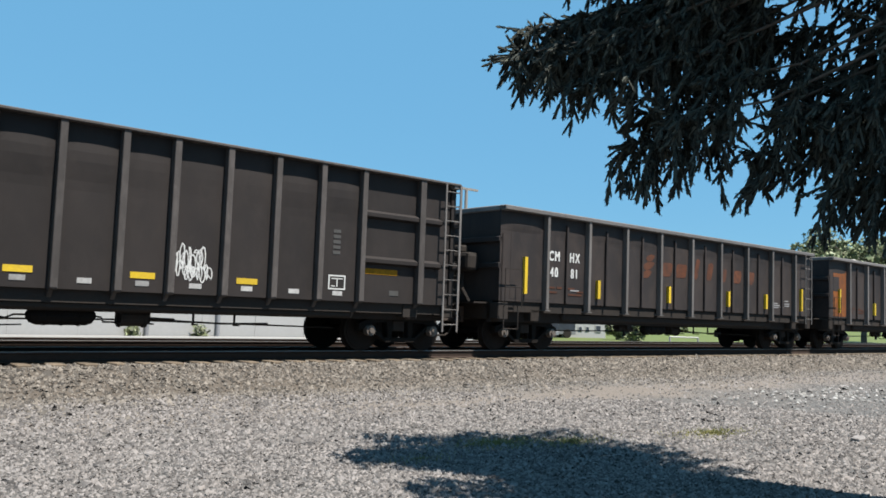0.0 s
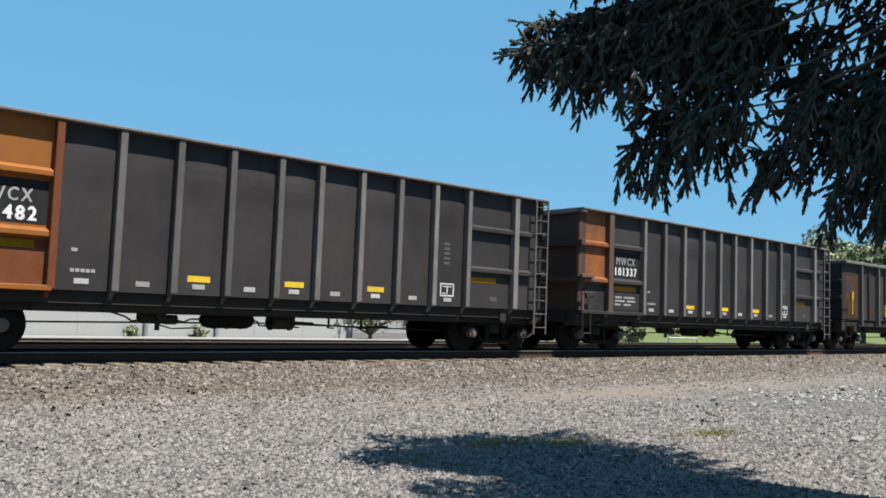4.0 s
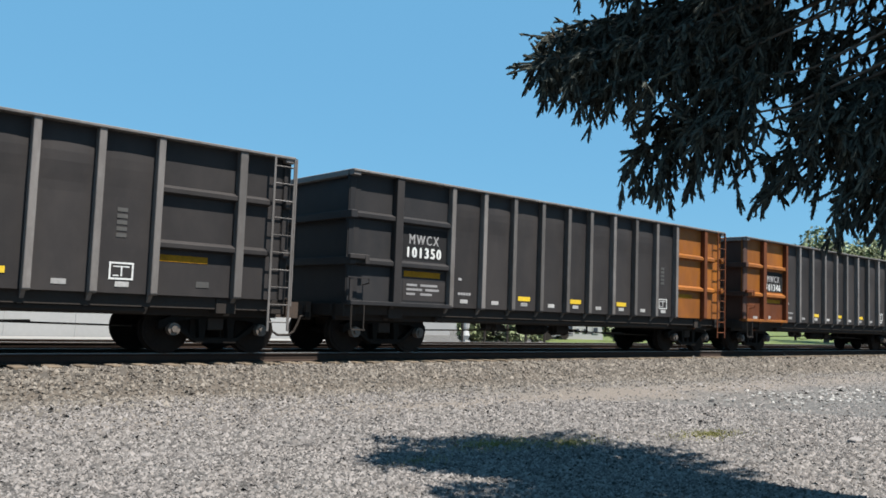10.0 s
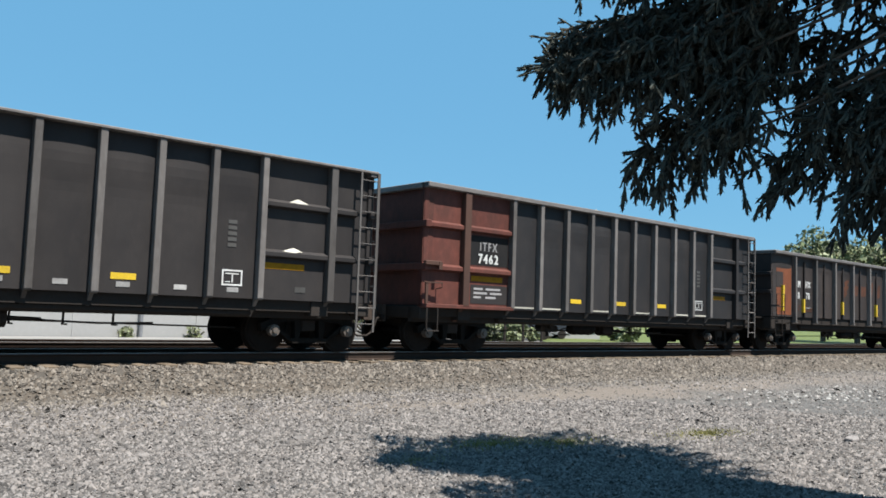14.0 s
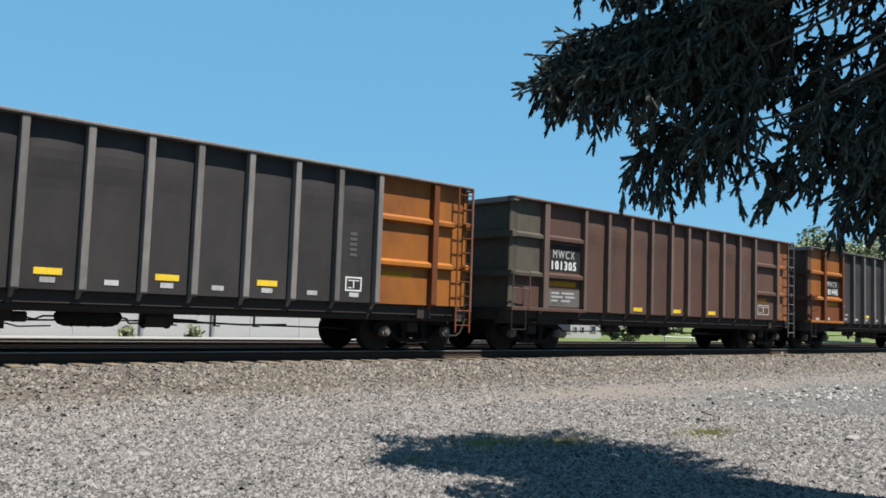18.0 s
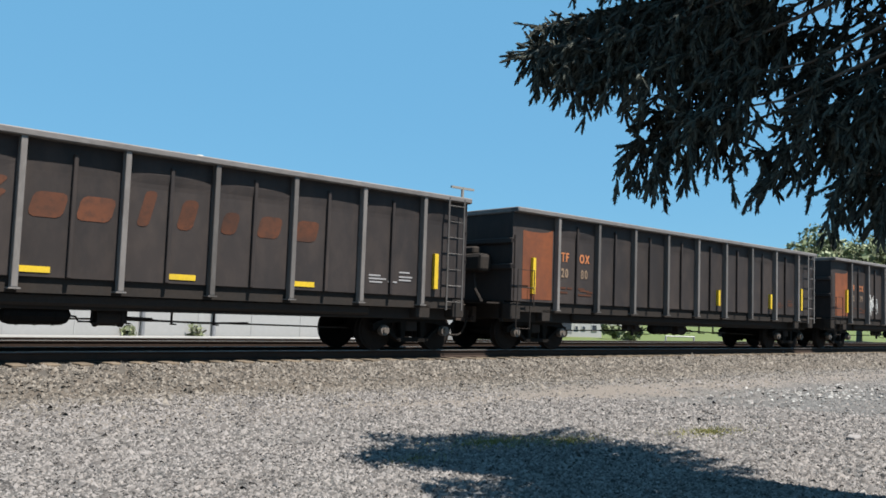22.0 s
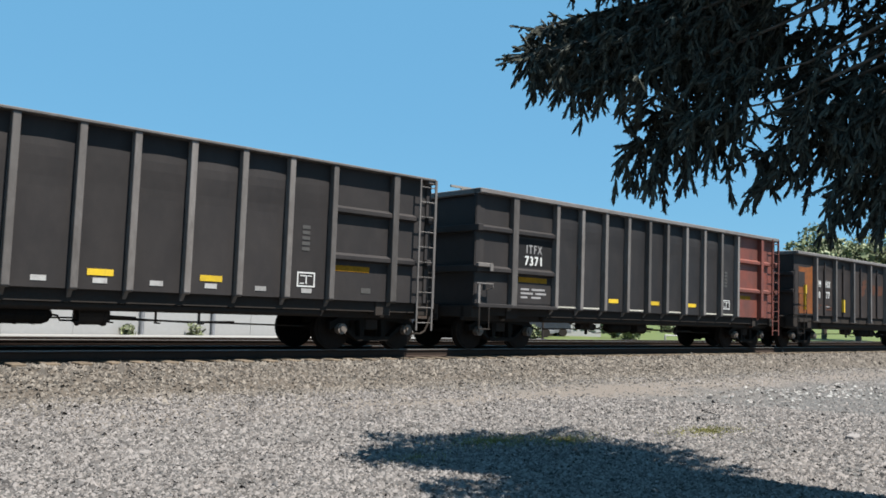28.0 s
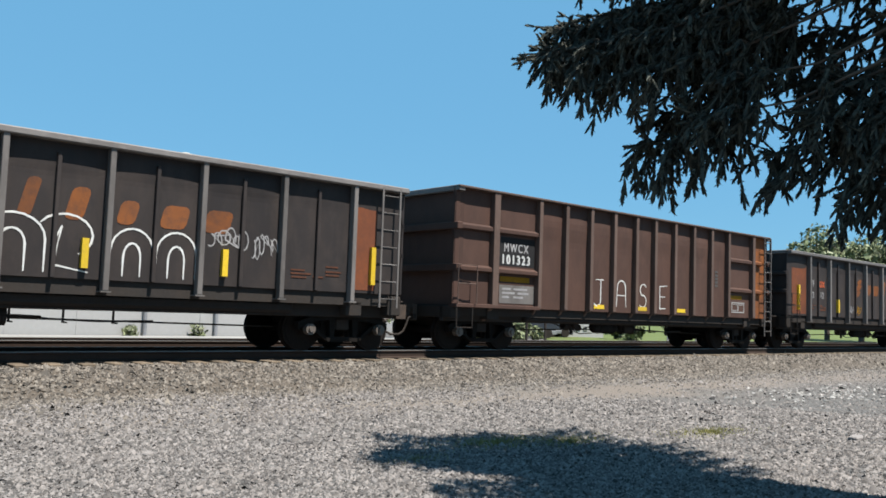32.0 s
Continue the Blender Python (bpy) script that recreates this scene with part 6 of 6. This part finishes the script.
def box_trailer(yaw, dist):
    p = at_view(yaw, 0, dist)
    root = tagged(new("box_trailer"), "dark grey box trailer parked on the lawn", "trailer")
    part("body", bar_shape(-1.1, 1.1, -0.9, 0.9, LOT_Z + 0.45, LOT_Z + 1.9, 0.04), GLASS_DARK, root)
    part("skirt", bar_shape(-1.12, 1.12, -0.92, 0.92, LOT_Z + 0.3, LOT_Z + 0.55, 0.02), GREY_ROOF, root)
    for x in (-0.5, 0.5):
        for y in (-0.85, 0.85):
            part("wheel", lambda bm: disc(bm, (0, 0, 0), 0.3, 0.1, 16), UNDER, root, at=pose(x, y, LOT_Z + 0.36), key="trailer_wheel")
    root.matrix_basis = pose(p.x, p.y, 0, 0, 0, -30)


box_trailer(6.4, 56)
box_trailer(7.6, 60)


def fence_post(yaw, dist, height, mat, label):
    p = at_view(yaw, 0, dist)
    root = tagged(new("fence_post"), label, "post", "posts behind the track")
    part("shaft", lambda bm: tube(bm, [(0, 0, LOT_Z - 0.2), (0, 0, LOT_Z + height)], 0.06, 8), mat, root, key=("shaft", height))
    part("cap", lambda bm: disc(bm, (0, 0, LOT_Z + height), 0.075, 0.02, 8, "z"), mat, root, key=("cap", height))
    root.matrix_basis = pose(p.x, p.y, 0)


for yaw in (1.45, 2.95, 4.5, 5.75, 7.0):
    fence_post(yaw, 38, 2.2, UNDER, "dark round steel post behind the track")


def goal_frame(yaw, dist):
    """A white pipe frame: an upright with a long top bar and a far leg."""
    p = at_view(yaw, 0, dist)
    root = tagged(new("pipe_frame"), "white painted pipe frame standing on the lawn", "frame")
    part("upright", lambda bm: tube(bm, [(0, 0, LOT_Z - 0.1), (0, 0, LOT_Z + 0.72)], 0.045, 8), SIDING, root)
    part("top_bar", lambda bm: tube(bm, [(0.04, 0, LOT_Z + 0.72), (-1.2, 0.8, LOT_Z + 0.72)], 0.035, 8), SIDING, root)
    part("far_leg", lambda bm: tube(bm, [(-1.2, 0.8, LOT_Z - 0.1), (-1.2, 0.8, LOT_Z + 0.72)], 0.045, 8), SIDING, root)
    root.matrix_basis = pose(p.x, p.y, 0)


goal_frame(16.8, 43)


def garden_figure(yaw, dist):
    """A pale garden ornament: stacked round forms on a plinth."""
    p = at_view(yaw, 0, dist)
    ob = part("garden_ornament", lambda bm: (box(bm, -0.18, 0.18, -0.18, 0.18, LOT_Z - 0.05, LOT_Z + 0.25), tube(bm, [(0, 0, LOT_Z + 0.25), (0, 0, LOT_Z + 0.5), (0, 0, LOT_Z + 0.75), (0, 0, LOT_Z + 0.9), (0, 0, LOT_Z + 1.1), (0, 0, LOT_Z + 1.25)], [0.12, 0.24, 0.16, 0.2, 0.22, 0.08], 10)), SIDING, at=pose(p.x, p.y, 0))
    tagged(ob, "pale stone garden ornament on a plinth", "ornament")


garden_figure(1.65, 42)


# the wind: metres by which the boughs' tips stand to the right and above their mean, every half second
GUSTS = [(0, -0.22, 0.05), (0.5, -0.20, 0.06), (1, -0.23, 0.07), (1.5, -0.19, 0.04), (2, -0.15, 0.03), (2.5, -0.10, 0.02), (3.2, 0.02, -0.04), (3.8, -0.06, 0.08), (4.5, -0.13, 0.19), (5, -0.01, 0.0), (5.5, 0.10, -0.05), (6, 0.20, 0.14), (6.5, -0.01, -0.06), (7, -0.03, -0.22), (7.5, 0.05, 0.02), (8, -0.08, 0.06), (8.5, 0.02, 0.18), (9, 0.02, -0.05), (9.5, 0.03, -0.02), (10, 0.02, 0.0), (10.5, 0.18, 0.01), (11, 0.06, 0.05), (11.5, 0.04, -0.10), (12, -0.13, -0.19), (12.5, -0.19, 0.04), (13, -0.11, -0.02), (13.5, 0.03, -0.08), (14, 0.14, -0.02), (14.5, 0.09, -0.14), (15.2, 0.0, 0.02), (15.8, -0.10, -0.05), (16.5, -0.17, -0.02), (17, -0.05, -0.10), (17.5, 0.02, -0.11), (18, 0.03, -0.22), (18.5, 0.25, -0.29), (19, 0.12, -0.22), (19.5, -0.01, -0.03), (20, -0.01, 0.05), (20.5, 0.03, 0.12), (21, -0.05, 0.22), (21.5, -0.04, 0.03), (22, -0.01, 0.09), (22.5, 0.13, 0.16), (23, 0.10, 0.11), (23.5, 0.14, 0.03), (24, -0.12, -0.30), (24.5, 0.05, -0.30), (25, 0.19, 0.01), (25.5, 0.19, 0.02), (26.2, 0.05, -0.06), (26.8, -0.06, 0.05), (27.5, -0.02, 0.03), (28, -0.05, 0.05), (28.5, -0.10, 0.04), (29, -0.18, 0.04), (29.5, -0.15, 0.12), (30, -0.12, 0.24), (30.5, -0.05, 0.15), (31, 0.0, 0.05), (31.5, 0.05, 0.04), (32, 0.08, 0.07)]
SNAPS = [(0, -0.235), (1, 0.35), (2, 0.1), (5, 0.26), (6, 0.01), (7, -0.25), (8, 0.25), (9, -0.1), (10, -0.32), (11, 0.14), (12, -0.06), (13, -0.18), (14, -0.45), (17, -0.36), (18, 0.24), (19, -0.11), (20, -0.52), (21, 0.32), (22, 0.22), (23, -0.13), (24, -0.36), (25, 0.08), (28, 0.26), (29, -0.01), (30, -0.21), (31, 0.34), (32, 0.03)]


def motions():
    """The train runs past, and the boughs sway in the wind."""
    for car, start in TRAIN:
        walk(car, [(t, pose(start + train_run(t) + d, TRACK_Y, 0)) for t, d in SNAPS])
    right = Vector((math.sin(radians(48.46)), -math.cos(radians(48.46)), 0))
    for i, limb in enumerate(BOUGHS):
        home = limb.matrix_basis.copy()
        share = 1.0 if i in (0, 1) else 0.55 + 0.1 * (i % 4)
        rows = []
        for k, (t, dx, dz) in enumerate(GUSTS):
            lag = GUSTS[max(0, k - 1)] if i % 3 == 2 else GUSTS[k]
            x, z = (dx * 2 + lag[1]) / 3 * share, (dz * 2 + lag[2]) / 3 * share
            rows.append((t, Matrix.Translation(right * x) @ home @ Matrix.Rotation(-z / 4.5, 4, Vector((right.y, -right.x, 0)))))
        walk(limb, rows)


motions()
